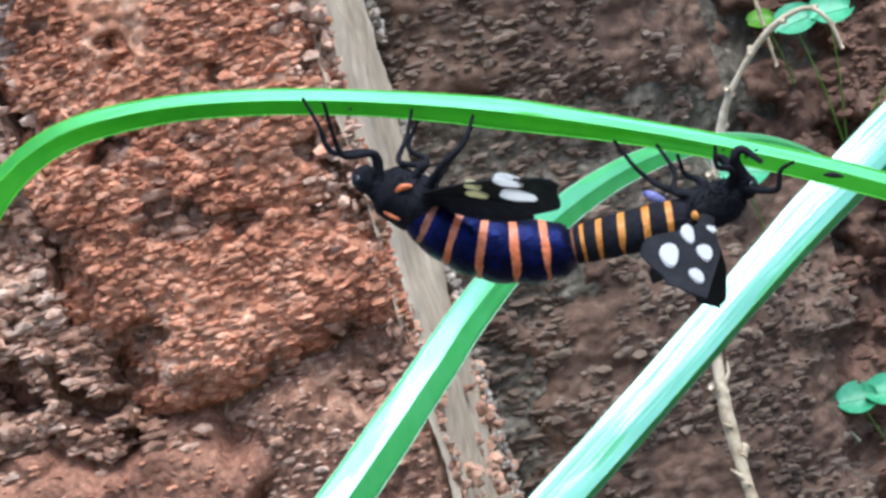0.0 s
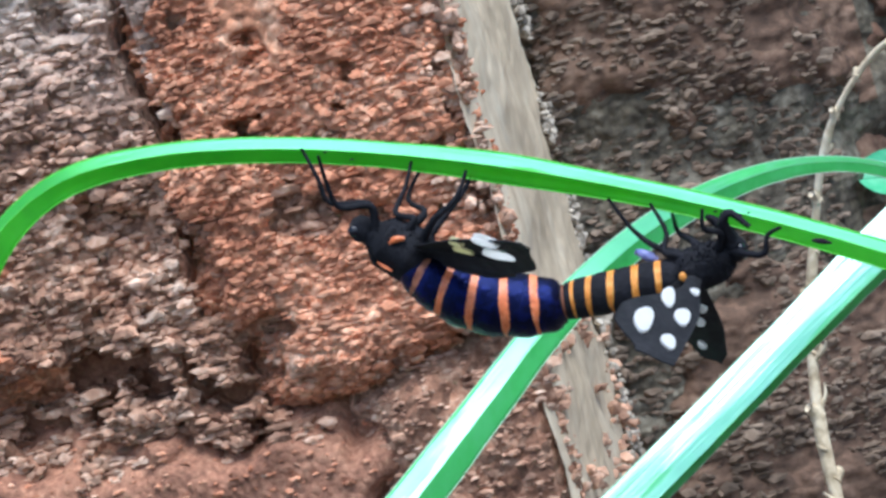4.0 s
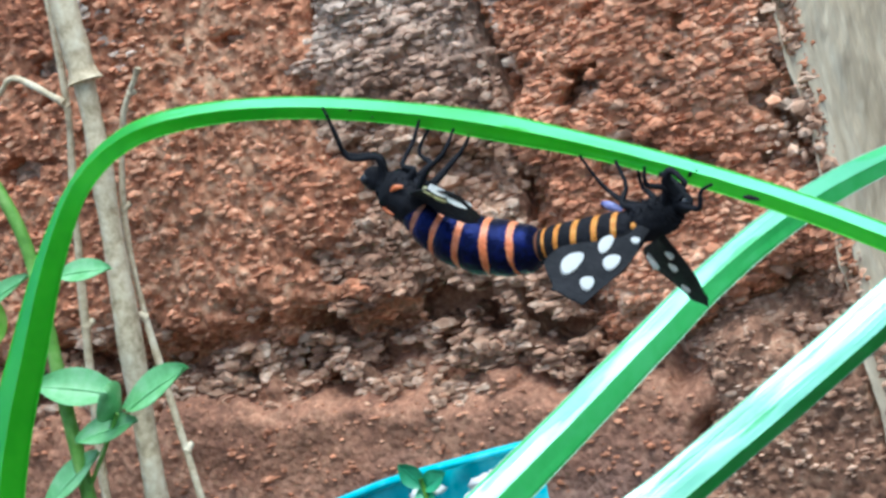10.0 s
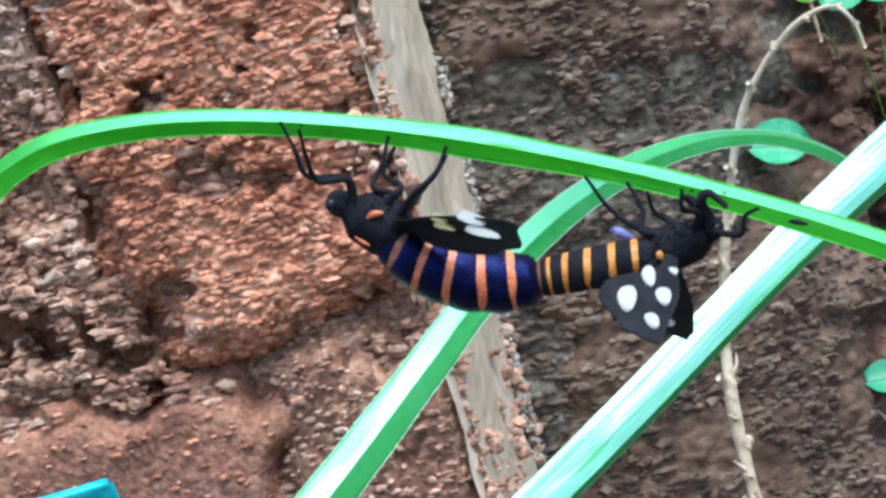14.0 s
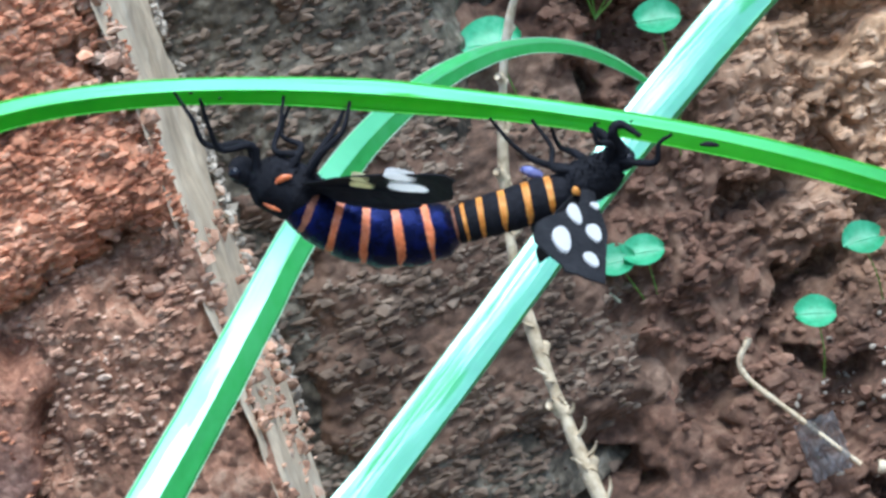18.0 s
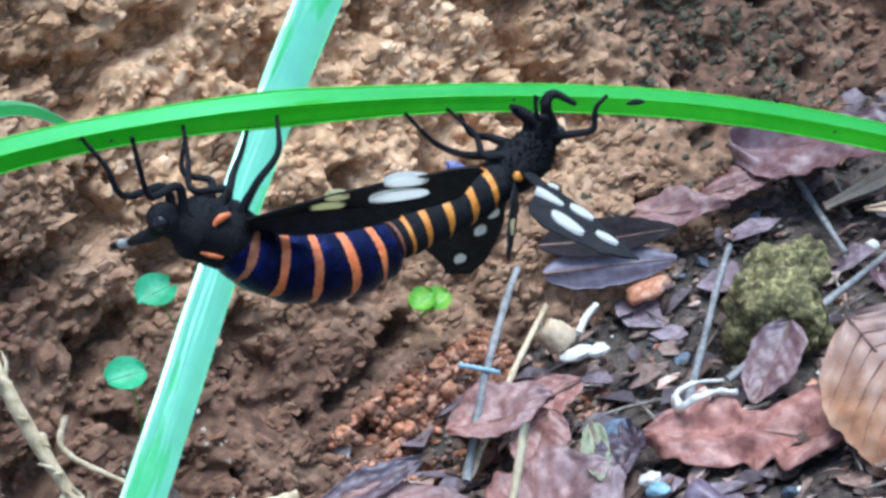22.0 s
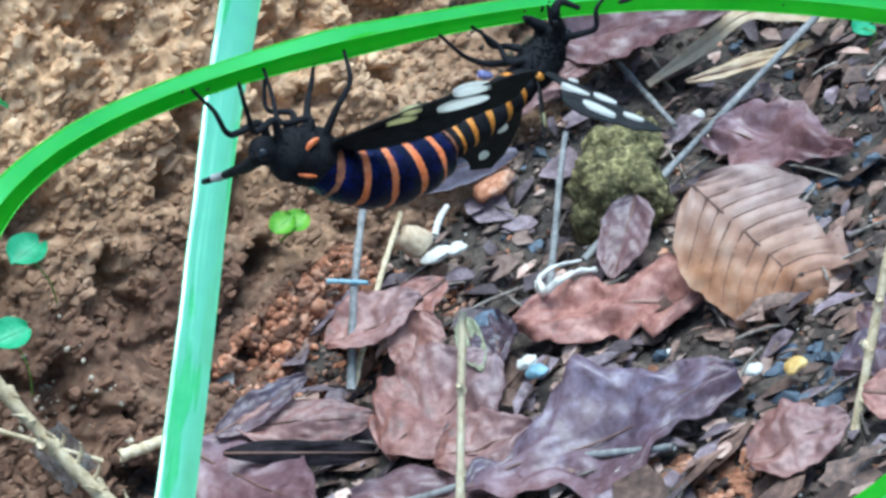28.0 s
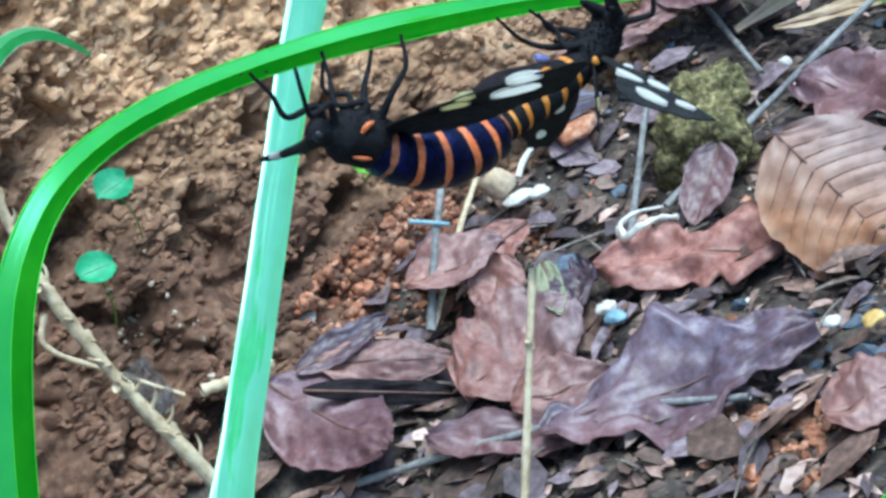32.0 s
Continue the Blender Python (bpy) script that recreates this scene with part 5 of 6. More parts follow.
def build_litter():
    dead_leaf("broad dry brown leaf with sunken ribbed veins", (27.85, 42.77, -20.95), (26.81, 38.47, -25.02), 4.7, (-0.46, -0.55, 0.70), DEAD_BROWN, -0.16, -0.5, 9, 0.2, 1, bites=((0.5, 0.85, 0.09), (0.62, 0.85, 0.06)))
    dead_leaf("torn pinkish brown dead leaf lying flat", (26.5, 42.7, -24.0), (23.6, 48.5, -23.3), 2.8, (-0.18, -0.25, 0.95), DEAD_PINK, 0.15, 0.3, 0, 0.3, 2, 0.5)
    dead_leaf("long purple-grey dead leaf with ragged edge", (16.8, 44.3, -23.6), (22.8, 38.6, -23.9), 3.4, (-0.16, -0.25, 0.95), DEAD_PURPLE, 0.1, 0.2, 0, 0.45, 3, 0.5)
    dead_leaf("reddish brown dead leaf under a stick", (17.7, 49.1, -23.6), (22.0, 47.7, -23.3), 4.7, (-0.15, -0.27, 0.95), DEAD_PINK, 0.12, 0.2, 0, 0.35, 4, 0.3)
    dead_leaf("folded reddish dead leaf with a dark hollow", (16.03, 53.19, -21.31), (18.73, 50.21, -22.97), 1.7, (-0.19, -0.6, 0.75), DEAD_PINK, -0.3, 0.1, 0, 0.12, 5)
    dead_leaf("small pink pointed dead leaf", (22.5, 51.1, -21.9), (20.7, 50.5, -22.9), 1.9, (-0.27, -0.47, 0.84), DEAD_PINK, 0.2, 0.2, 0, 0.1, 6)
    dead_leaf("glossy dark purple dead leaf", (14.7, 54.3, -21.3), (14.4, 48.5, -22.8), 3.4, (-0.13, -0.28, 0.95), DEAD_PURPLE, -0.3, 0.3, 0, 0.2, 7)
    dead_leaf("small upright purple dead leaf", (29.5, 47.6, -22.6), (26.9, 47.3, -23.9), 1.8, (-0.32, -0.43, 0.84), DEAD_PURPLE, 0.15, 0.2, 0, 0.1, 8)
    leaf_strip("long curled tan dead leaf bent in the middle", [(36.16, 52.61, -22.52), (37.84, 51.34, -22.28), (39.49, 50.21, -21.98), (40.2, 48.94, -22.3), (40.88, 47.58, -22.7), (41.99, 46.17, -22.87), (43.01, 45.15, -22.88)], [0.25, 0.6, 0.6, 1.0, 1.2, 0.9, 0.2], (-0.45, -0.45, 0.77), DEAD_TAN)
    dead_leaf("crumpled mauve dead leaf", (36.0, 56.0, -20.5), (39.0, 49.7, -21.4), 3.3, (-0.21, -0.25, 0.94), DEAD_PURPLE, 0.2, 0.4, 0, 0.4, 10)
    # shade inside the cup is put in as black colour
    dead_leaf("cupped dead leaf, shaded inside painted black, lilac below", (27.46, 56.29, -19.38), (31.07, 53.79, -20.62), 1.5, (-0.35, -0.5, 0.8), BLEMISH_SHADE, 0.3, 0.2, 0, 0.05, 11, ribs=0.1)
    dead_leaf("lilac underside of a cupped dead leaf", (26.98, 55.9, -20.09), (30.45, 53.48, -21.3), 1.35, (-0.4, -0.85, 0.35), LILAC, -0.25, 0.2, 0, 0.05, 12, ribs=0.15)
    dead_leaf("narrow pink dead leaf by the bank", (31.4, 56.7, -20.5), (33.3, 53.6, -21.0), 1.8, (-0.19, -0.27, 0.94), DEAD_PINK, 0.2, 0.3, 0, 0.15, 13)
    dead_leaf("pale pink curled dead leaf", (22.0, 33.4, -23.5), (22.8, 30.2, -23.9), 1.9, (-0.19, -0.21, 0.96), DEAD_PINK, 0.2, 0.3, 0, 0.15, 14)
    dead_leaf("dull purple crumpled dead leaf", (25.2, 35.6, -23.5), (25.0, 31.6, -24.0), 2.6, (-0.20, -0.21, 0.96), DEAD_PURPLE, 0.2, 0.3, 0, 0.25, 15)
    dead_leaf("large faded pink dead leaf", (51.08, 54.38, -20.96), (45.96, 47.32, -24.33), 3.4, (-0.24, -0.3, 0.92), DEAD_PINK, 0.2, 0.4, 0, 0.3, 16)
    dead_leaf("small magenta-brown dead leaf", (19.2, 35.3, -23.6), (21.2, 33.4, -23.6), 2.2, (-0.18, -0.22, 0.96), DEAD_PINK, 0.2, 0.2, 0, 0.2, 17)
    dead_leaf("ragged slate grey dead leaf", (33.8, 48.1, -23.3), (33.5, 42.0, -24.0), 2.6, (-0.13, -0.15, 0.98), DEAD_PURPLE, 0.2, 0.3, 0, 0.4, 18, 0.5)
    dead_leaf("dark brown dead leaf edge", (15.6, 48.3, -23.4), (17.6, 42.8, -24.0), 2.2, (-0.09, -0.17, 0.98), DEAD_PURPLE, 0.2, 0.3, 0, 0.3, 19)
    dead_leaf("flat mauve dead leaf on earth", (46.3, 52.7, -23.0), (48.8, 48.0, -23.2), 4.6, (-0.15, -0.15, 0.98), DEAD_PURPLE, 0.2, 0.3, 0, 0.3, 20)
    dead_leaf("small brown-red dead leaf on gravel", (20.0, 53.0, -21.5), (22.9, 51.2, -21.7), 2.2, (-0.16, -0.28, 0.95), DEAD_PINK, 0.3, 0.3, 0, 0.2, 21)
    dead_leaf("small red-brown dead leaf", (33.6, 55.5, -21.0), (36.3, 54.2, -21.2), 1.6, (-0.2, -0.3, 0.93), DEAD_PINK, 0.2, 0.3, 0, 0.2, 22)
    dead_leaf("narrow dry tan leaf strip", (36.6, 51.2, -22.9), (39.0, 47.2, -23.2), 0.7, (-0.3, -0.3, 0.9), DEAD_TAN, 0.2, 0.3, 0, 0.1, 23)
    # a black sheet paints the shade in the folded leaf's hollow
    dead_leaf("black sheet as shade under a folded dead leaf", (14.59, 51.97, -21.07), (18.57, 49.81, -24.22), 0.85, (-0.25, -0.9, 0.3), BLEMISH_SHADE, -0.2, 0.1, 0, 0.06, 24, ribs=0.1)
    dead_leaf("purple flap of a folded dead leaf", (15.38, 53.5, -21.24), (18.51, 52.3, -21.36), 1.1, (-0.3, -0.55, 0.75), DEAD_PURPLE, 0.2, 0.2, 0, 0.1, 25)
    dead_leaf("narrow olive dry leaf curling upward", (23.1, 50.2, -22.8), (21.2, 47.6, -23.2), 0.9, (-0.4, -0.6, 0.6), OLIVE_DRY, 0.4, 0.6, 0, 0.1, 26)
    dead_leaf("small dull pink pointed leaf beside the twig", (24.4, 52.0, -22.2), (21.2, 52.4, -21.9), 1.5, (-0.25, -0.5, 0.8), DEAD_PINK, 0.25, 0.3, 0, 0.15, 27)
    dead_leaf("small mauve leaf half under the pink one", (21.9, 47.6, -23.3), (23.7, 49.4, -23.0), 1.5, (-0.2, -0.3, 0.9), DEAD_PURPLE, 0.3, 0.3, 0, 0.2, 28)
    dead_leaf("dark red dead leaf behind the twig", (17.4, 46.2, -23.4), (19.6, 44.0, -23.5), 2.2, (-0.15, -0.25, 0.95), DEAD_PINK, 0.2, 0.3, 0, 0.25, 29, 0.2)
    dead_leaf("slate blue wet dead leaf fragment", (22.6, 34.8, -23.5), (25.2, 33.0, -23.6), 1.6, (-0.2, -0.2, 0.95), DEAD_PURPLE, 0.2, 0.3, 0, 0.3, 30, 0.4)
    s = "fallen sticks"
    stick("white_twig", "short slender white twig on earth", "twig", [(27.6, 54.6, -21.5), (26.9, 54.3, -21.5), (26.2, 54.0, -21.7)], 0.1, 0.13, CHALK)
    pebble("white_chip", "white stone shard on earth", "chip", (25.4, 53.3, -21.9), 0.45, CHALK, 0.4, 21)
    pebble("white_chip", "white stone shard on earth", "chip", (25.9, 52.8, -22.0), 0.4, CHALK, 0.4, 22)
    pebble("blue_chip", "dark blue stone chip among leaves", "chip", (23.5, 49.7, -23.1), 0.48, STONE_BLUE, 0.6, 23)
    stick("stick", "straight grey fallen stick", "stick", [(27.2, 48.6, -23.4), (34.5, 47.9, -22.9), (42.6, 47.1, -22.4), (46, 46.8, -22.2)], 0.13, 0.11, STEM_GREY, 0, s)
    stick("stick", "thin grey stick propped against the bank", "stick", [(24.66, 48.14, -23.5), (27.4, 49.8, -22.8), (29.6, 51.0, -22.0), (31.6, 52.1, -21.4)], 0.13, 0.1, STEM_GREY, 0, s)
    stick("stick", "grey stick standing against the bank", "stick", [(19.4, 52.0, -22.6), (21.83, 53.0, -20.75), (24.55, 54.67, -19.69), (26.0, 55.6, -19.3)], 0.15, 0.11, STEM_GREY, 0, s)
    stick("stick", "thin brown stick leaning on the bank", "stick", [(19.6, 52.1, -22.6), (22.9, 53.2, -21.2), (25.61, 54.14, -20.3)], 0.12, 0.09, STEM_DRY, 0, s)
    stick("splinter", "short pale blue splinter across sticks", "splinter", [(21.75, 53.85, -20.15), (22.0, 53.2, -20.35), (22.28, 52.6, -20.6)], 0.09, 0.07, PALE_BLUE, 0, s)
    stick("stick", "dark curved fallen twig", "stick", [(41.0, 60.6, -20.8), (37.6, 55.4, -22.0), (34.4, 50.2, -23.2)], 0.14, 0.1, STEM_GREY, 0, s)
    stick("stick", "dark root-like twig on earth", "stick", [(13.6, 50, -23.6), (16, 46.5, -23.6), (18.6, 43, -23.9), (20, 39, -24.1)], 0.12, 0.1, STEM_GREY, 0, s)
    stick("stick", "pale broken stick piece", "stick", [(12.92, 54.7, -20.05), (14.03, 54.4, -20.43), (15.17, 54.1, -20.73)], 0.2, 0.18, STEM_DRY, 0, s)
    p = thing("crumpled_plastic", (11.6, 55.6, -19.8), "crumpled clear bluish plastic scrap on the bank", "plastic scrap")
    v, f = sheet(34, 34, lambda a, b: (11.0 + 1.3 * a, 55.6 - 0.5 * abs(rough(a * 3, b * 3, 2, 1.0, 3)) - 0.5 * (1 - b), -19.9 + 1.7 * b + 0.15 * rough(a * 3, b * 3, 7, 1.0, 2)))
    mesh_part("film", v, f, CLEAR, p)
    u = "upright dry stems"
    stick("upright_twig", "upright knobbly dry stem with a broken top", "dry stem", [(-6.0, 22.7, -24.2), (-1.4, 23.1, -18.8), (3.3, 23.5, -13.2), (7.14, 23.83, -8.68)], 0.09, 0.065, STEM_DRY, 11, u, n=60)
    stick("upright_twig", "knobbly dry stem leaning over the litter", "dry stem", [(21.5, 33.8, -24.3), (24.31, 33.37, -21.56), (26.6, 32.6, -18.9), (29.6, 31.3, -15.3)], 0.13, 0.1, STEM_DRY, 9, u, n=60)
    pebble("pebble", "smooth cream pebble on earth", "pebble", (25.4, 54.0, -21.3), 0.68, PEBBLE, 0.8, 3, "pebbles")
    pebble("pebble", "flat reddish pebble on earth", "pebble", (29.4, 54.2, -21.9), 0.7, RED_GRAVEL, 0.5, 4, "pebbles")
    pebble("pebble", "white rounded stone beside a pink leaf", "pebble", (46.89, 53.55, -22.12), 0.5, CHALK, 0.7, 31, "pebbles")
    pebble("pebble", "reddish rounded pebble beside a white stone", "pebble", (45.4, 53.93, -22.32), 0.7, RED_GRAVEL, 0.7, 32, "pebbles")
    pebble("lichen_stone", "olive stone crusted with lichen", "stone", (30.2, 49.5, -23.1), 1.5, LICHEN, 1.0, 8, crust=0.16)
    pebble("lichen_stone", "small olive stone crusted with lichen", "stone", (31.9, 50.4, -22.6), 1.25, LICHEN, 0.9, 9, crust=0.16)
    pebble("white_dot", "small round white seed", "seed", (35.6, 50.3, -23.6), 0.25, CHALK, 0.9, 2)
    pebble("yellow_chip", "yellow wood chip on earth", "chip", (23.3, 36.9, -23.8), 0.3, YELLOW, 0.4, 5)
    pebble("white_chip", "white stone chip on earth", "chip", (23.0, 38.2, -23.8), 0.27, CHALK, 0.5, 6)
    pebble("white_chip", "white stone chip on earth", "chip", (22.2, 46.7, -23.4), 0.3, CHALK, 0.5, 7)
    pebble("white_chip", "blue-white stone chip on earth", "chip", (21.8, 45.9, -23.4), 0.34, PALE_BLUE, 0.5, 12)
    pebble("white_chip", "pale stone chip beside the bank", "chip", (17.6, 56.2, -21.3), 0.55, CHALK, 0.4, 10)
    pebble("white_chip", "pale stone chip on earth", "chip", (26.0, 54.0, -22.3), 0.4, CHALK, 0.5, 11)
    t = stick("white_curl", "curled white bark shred on leaves", "bark shred", [(25.2, 48.6, -22.9), (24.7, 47.7, -22.7), (25.0, 47.2, -22.5), (25.6, 46.9, -22.6), (25.9, 46.4, -22.75)], 0.17, 0.07, CHALK, lump=0.7)
    v, f = tube([(24.8, 47.9, -22.7), (25.1, 48.2, -22.5), (25.7, 48.0, -22.5), (26.3, 47.4, -22.7)], lambda q: 0.11 * (1 - 0.6 * q), 20, 8, lump=0.8)
    mesh_part("shred", v, f, CHALK, t)


# ---------------------------------------------------------------- living plants and stems
def leaf_blade(parent, c, long, wide, point, normal, mat, notch=0.0, label=""):
    """A small living leaf: point is the way its tip looks; notch makes its base heart-shaped."""
    c, d, n = Vector(c), Vector(point).normalized(), Vector(normal).normalized()
    n = (n - d * n.dot(d)).normalized()
    s = d.cross(n)
    nu, nv = 17, 9
    v = []
    for layer in (0, 1):
        for i in range(nu):
            u = i / (nu - 1)
            w = wide / 2 * math.sin(math.pi * (0.03 + 0.95 * u)) ** (0.55 if notch else 0.85)
            for j in range(nv):
                q = 2 * j / (nv - 1) - 1
                back = notch * long * abs(q) * (1 - u) ** 2
                v.append(c + d * ((u - 0.5) * long - back) + s * (q * w) + n * (0.16 * wide * q * q - 0.1 * long * (u - 0.5) ** 2 - 0.015 * layer))
    g, m = grid_faces(nu, nv), nu * nv
    f = g + [tuple(q + m for q in face[::-1]) for face in g]
    b = mesh_part("leaf", v, f, mat, parent, label)
    vv, ff = tube([c + d * ((u - 0.5) * long) + n * (0.012 - 0.1 * long * (u - 0.5) ** 2) for u in (0.02, 0.5, 0.97)], lambda x: 0.018 * long * (1 - 0.7 * x), 10, 5)
    mesh_part("leaf_vein", vv, ff, mat, b)


def wall_weed(label, root, leaves, size, mat=None, facing=(-0.1, -0.75, 0.75)):
    t = thing("wall_weed", root, label, "weed", "weeds on the wall")
    rng = random.Random(int(root[0] * 10) + 77)
    for c in leaves:
        c = Vector(c)
        v, f = tube([root, (Vector(root) + c) / 2 + Vector((0, -0.5, 0.1)), c], lambda s: 0.035 * (1 - 0.5 * s), 12, 6)
        mesh_part("stem", v, f, STEM_GREEN, t)
        leaf_blade(t, c, size * rng.uniform(0.92, 1.05), size * rng.uniform(0.95, 1.08), ((1 if rng.random() < 0.7 else -1), -0.1, rng.uniform(-0.35, 0.15)), facing, mat or LEAF, 0.1)
    return t


VINE = [(3.6, 26.6, -24.2), (2.9, 27.1, -17), (2.4, 27.6, -12.5), (2.1, 28.01, -9.33), (2.02, 28.4, -8.18), (1.98, 28.76, -7.05), (1.99, 29.08, -5.99), (2.11, 29.37, -5.01), (2.31, 29.56, -4.09), (2.56, 29.63, -3.2), (2.83, 29.58, -2.37), (3.11, 29.45, -1.6), (3.45, 29.29, -0.93), (3.9, 29.1, -0.39), (4.44, 28.88, 0.05), (5.0, 28.66, 0.2), (5.3, 28.6, -0.1), (5.4, 28.6, -0.6)]


def build_plants():
    t = stick("dry_vine", "thin knobbly dry vine curling over at its tip", "dry vine", VINE, 0.15, 0.03, STEM_DRY, 17, n=110, lump=0.2)
    rng = random.Random(4)
    line = smooth_line(VINE, 101)
    for k in range(16):
        p = line[rng.randrange(18, 48)]
        q = p + Vector((rng.uniform(-0.25, 0.3), rng.uniform(-0.2, 0.1), rng.uniform(0.1, 0.5)))
        v, f = tube([p, (p + q) / 2 + Vector((0.06, -0.04, 0)), q], lambda s: 0.05 * (1 - 0.6 * s), 6, 6, lump=0.4)
        mesh_part("bark_flake", v, f, STEM_DRY, t)
    wall_weed("heart-shaped green leaf on a wall weed", (6.6, 58.5, -8), [(6.2, 57.0, -4.5)], 1.6)
    wall_weed("cluster of rounded green leaves on the wall", (9.6, 58.8, -5), [(9.9, 57, -0.75), (8.85, 57, -0.75), (12.6, 57.4, -1.7), (12.5, 57.3, -3.0)], 1.25)
    wall_weed("small lime leaf among green ones", (8.6, 58.6, -2.5), [(7.95, 56.9, -0.4)], 0.75, LEAF_LIME)
    wall_weed("rounded green leaves on a wall weed", (10.8, 58.9, -11), [(11.2, 57.4, -5.5), (10.5, 57.3, -7.7)], 1.25)
    wall_weed("pair of rounded green leaves on the wall", (8.6, 58.6, -15), [(7.7, 57.2, -12.0), (8.6, 57.2, -12.0)], 1.15)
    wall_weed("single rounded green leaf on the bank", (15.4, 58.2, -16.5), [(14.9, 56.6, -13.8)], 1.15)
    wall_weed("single rounded green leaf low on the bank", (12.7, 57.6, -18), [(12.8, 56.0, -15.3)], 1.2)
    wall_weed("tiny bright lime seedling on the bank", (22.9, 57.2, -19.4), [(22.5, 55.7, -18.4), (22.95, 55.6, -18.65)], 0.85, LEAF_LIME)
    wall_weed("tiny green seedling in the litter", (40.0, 45.9, -24), [(40.0, 45.8, -23.3)], 0.8)
    stick("bent_twig", "bent pale twig stuck in the bank", "twig", [(10.6, 56.0, -15.3), (10.1, 56.0, -16.2), (11.2, 55.6, -18.0), (12.5, 55.0, -19.9)], 0.11, 0.07, STEM_DRY)
    stick("thin_stem", "thin dry stem against the wall", "dry stem", [(7.8, 56.6, 1.5), (7.9, 56.6, 0), (8.0, 56.8, -1.8)], 0.07, 0.05, STEM_DRY)
    stick("thin_stem", "thin dull stem trailing down the wall", "stem", [(4.4, 57.0, -6.4), (5.2, 57.0, -8.7), (6.2, 57.0, -11), (7.4, 57.2, -13.2)], 0.05, 0.05, OLIVE_DRY)
    # by the left stones
    t = stick("dry_stalk", "thick pale dry stalk with a sheathed joint", "dry stalk", [(-21.6, 37.6, -24.3), (-21.1, 37.8, -12), (-20.7, 38, -5.6), (-20.0, 38, 1.2), (-19.72, 38, 4.7), (-19.7, 38, 12)], 0.34, 0.26, STEM_DRY, 0, lump=0.06, n=70)
    v, f = tube([(-19.68, 38, 4.55), (-19.7, 38, 4.9), (-19.72, 38, 5.9), (-19.75, 38, 7.4)], lambda s: 0.44 - 0.1 * min(1, s * 3), 16, 12, lump=0.1)
    mesh_part("sheath", v, f, STEM_DRY, t, "torn papery sheath")
    stick("dry_stalk", "thin dry stalk beside the wall", "dry stalk", [(-22.9, 38.4, -24.3), (-22.5, 38.5, -8), (-22.2, 38.5, -4), (-21.2, 38.5, 1.5), (-20.6, 38.5, 4.4), (-20.3, 38.5, 9)], 0.14, 0.08, STEM_DRY, 3)
    stick("dry_twig", "thin pale twig beside the stalk", "twig", [(-19.5, 38.6, -24.3), (-19.6, 38.6, -11), (-19.8, 38.5, -5.9), (-20.0, 38.5, 0.0), (-19.2, 38.3, 3.2), (-18.2, 38, 4.5)], 0.12, 0.07, STEM_DRY, 8)
    stick("dry_twig", "short curled pale twig by the wall", "twig", [(-23.2, 38.3, 4.4), (-22.2, 38.2, 4.9), (-21.6, 38.1, 5.1), (-20.4, 38, 4.2)], 0.07, 0.09, STEM_DRY)
    w = thing("young_plant", (-21.4, 36, -24.3), "young green plant with pointed leaves by the wall", "plant")
    v, f = tube([(-21.2, 36, -24.3), (-21.3, 36, -12), (-21.3, 36, -3.6), (-21.2, 36, 0.9), (-21.9, 36, 3.7), (-22.4, 36, 8)], lambda s: 0.2 - 0.06 * s, 40, 9)
    mesh_part("stem", v, f, STEM_GREEN, w)
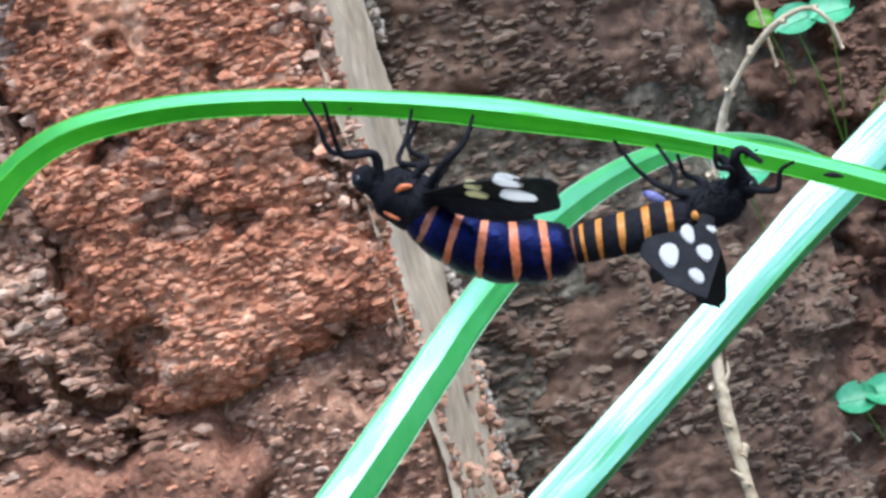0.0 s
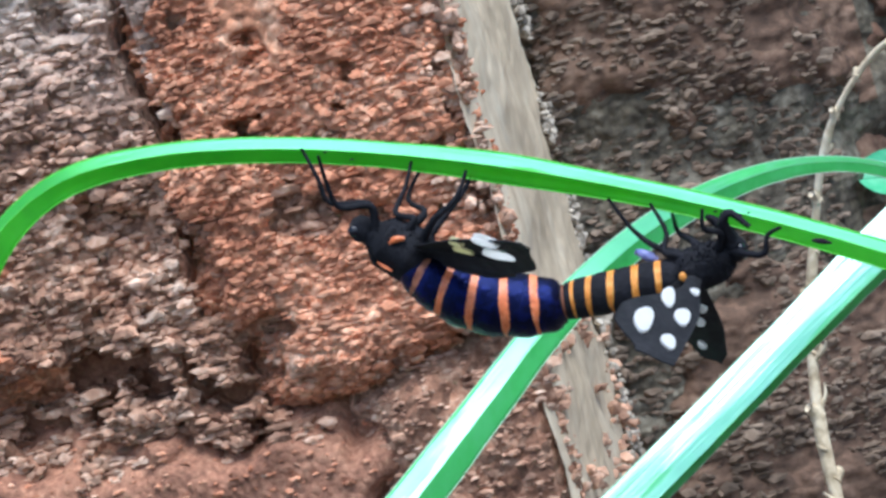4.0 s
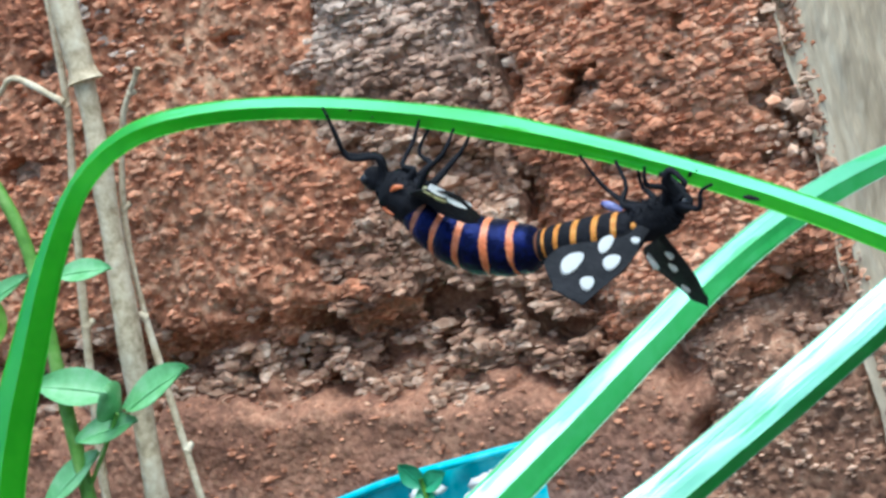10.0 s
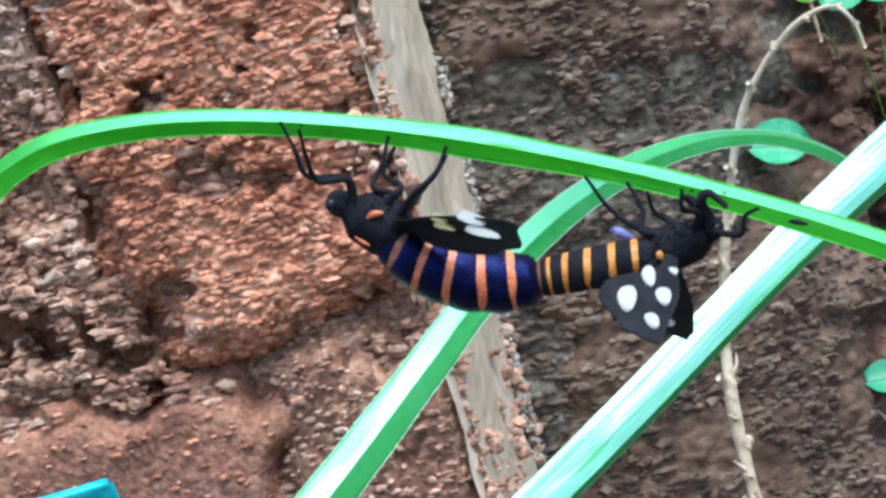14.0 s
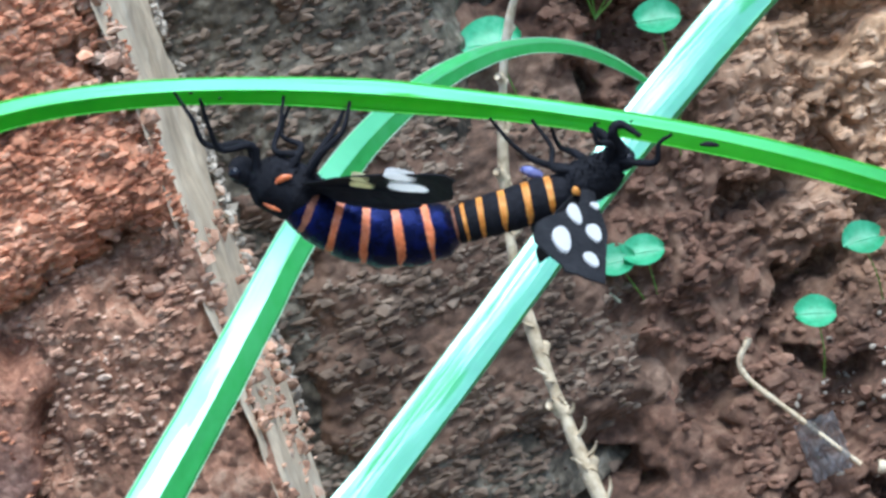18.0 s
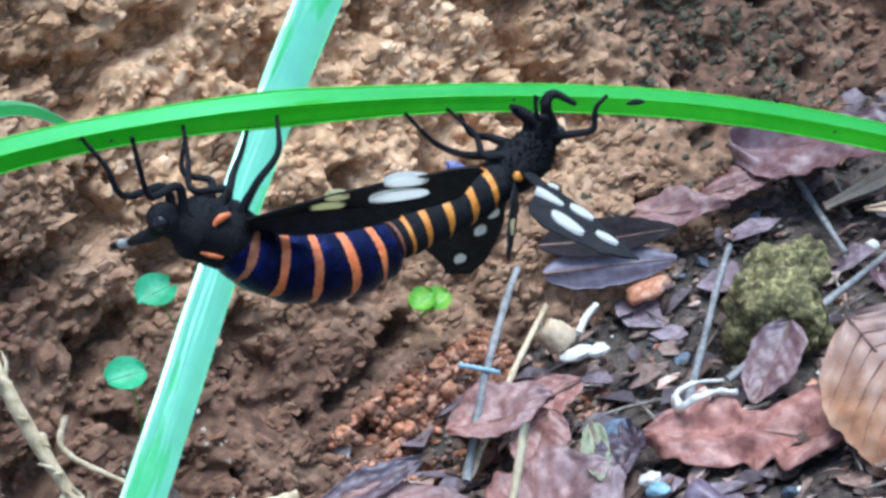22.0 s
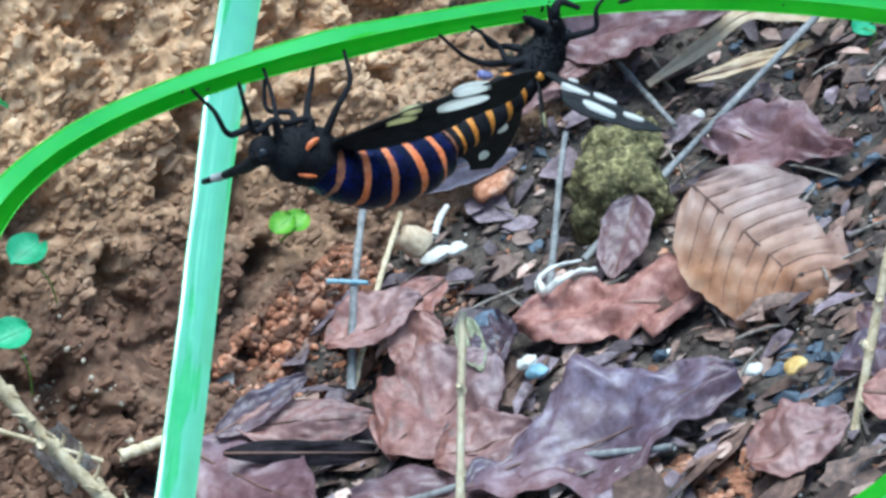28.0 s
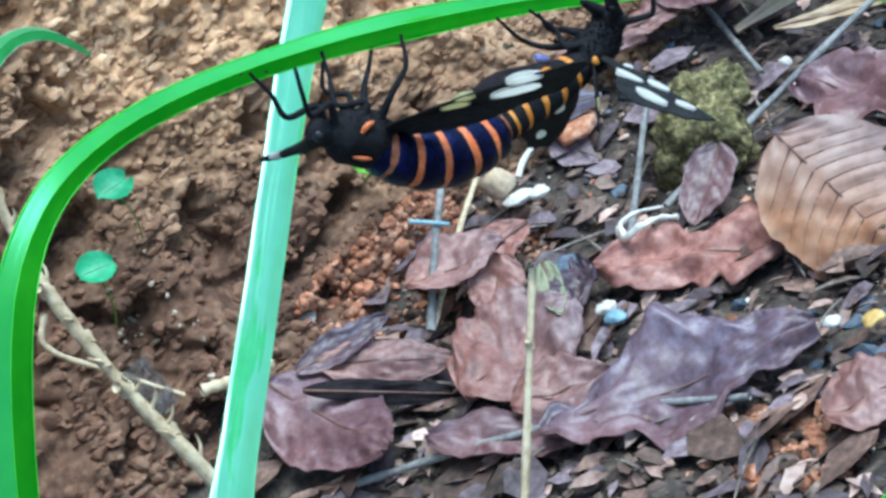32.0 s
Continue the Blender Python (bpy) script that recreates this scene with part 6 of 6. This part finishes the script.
    for c, long, wide, d in (((-20.75, 35.8, -2.55), 1.7, 0.8, (-1, -0.2, 0.35)), ((-18.7, 35.8, -2.95), 1.7, 0.75, (1, -0.1, 0.35)), ((-20.2, 35.7, -3.65), 1.25, 0.62, (-1, -0.3, -0.1)), ((-19.75, 35.6, -3.05), 1.0, 0.8, (0.2, -0.6, 0.4)), ((-21.5, 35.8, -4.6), 1.5, 0.65, (-0.8, -0.2, -0.5)), ((-19.9, 36, 0.1), 1.2, 0.5, (1, 0, -0.1)), ((-22.4, 36, 0.0), 1.7, 0.5, (-1, 0, -0.35)), ((-21.9, 36.2, -6.2), 1.9, 1.1, (-0.8, 0, -0.5))):
        leaf_blade(w, c, 1.25 * long, 1.3 * wide, d, (0, -0.75, 0.65), LEAF_YOUNG)
    leaf_blade(w, (-23.4, 37, -0.5), 1.6, 1.2, (-0.4, 0, -1), (0.1, -1, 0.2), LEAF_LIME)
    v, f = tube([(-21.3, 36, -5), (-20.6, 35.9, -4.2), (-19.8, 35.7, -3.3)], lambda s: 0.06, 12, 6)
    mesh_part("twig", v, f, STEM_GREEN, w)
    # litter caught below the stones
    p = thing("plastic_wrapper", (-13.4, 38, -8), "cyan plastic packet edge with white lumps inside", "packet")
    v, f = tube([(-16.2, 38, -6.75), (-14.5, 37.8, -6.45), (-12.6, 37.7, -6.3), (-10.9, 38, -6.25)], lambda s: 0.11, 30, 8, 2.2)
    mesh_part("rim", v, f, CYAN, p, "cyan plastic rim")
    v, f = sheet(24, 10, lambda a, b: (-16 + 5.2 * a, 38 + 0.25 * rough(a * 4, b, 0, 1.5, 2), -6.6 + 0.35 * a - 2.6 * b))
    mesh_part("sheet", v, f, CYAN, p)
    rng = np.random.default_rng(12)
    for _ in range(34):
        v, f = lump_mesh(rng, [((rng.uniform(-14.0, -11.0), 37.55, rng.uniform(-8.2, -6.75)), rng.uniform(0.15, 0.34), 0.9)], 2)
        mesh_part("lump", v, f, CHALK, p)
    w = thing("seedling", (-13.3, 37, -9), "small green seedling by the packet", "seedling")
    for c, d in (((-13.5, 37, -6.3), (-0.5, -0.2, 0.8)), ((-13.0, 37, -6.5), (0.8, -0.2, 0.3)), ((-13.3, 37, -6.9), (0, -0.5, -0.8))):
        leaf_blade(w, c, 0.8, 0.5, d, (0, -1, 0.3), LEAF)
    v, f = tube([(-13.2, 37.2, -10), (-13.25, 37.1, -8), (-13.3, 37, -6.4)], lambda s: 0.06, 12, 6)
    mesh_part("stem", v, f, STEM_GREEN, w)


build_ground()
build_wall_left()
build_wall_right()
build_blades()
build_moths()
build_litter()
build_plants()


def motions():
    pass


motions()
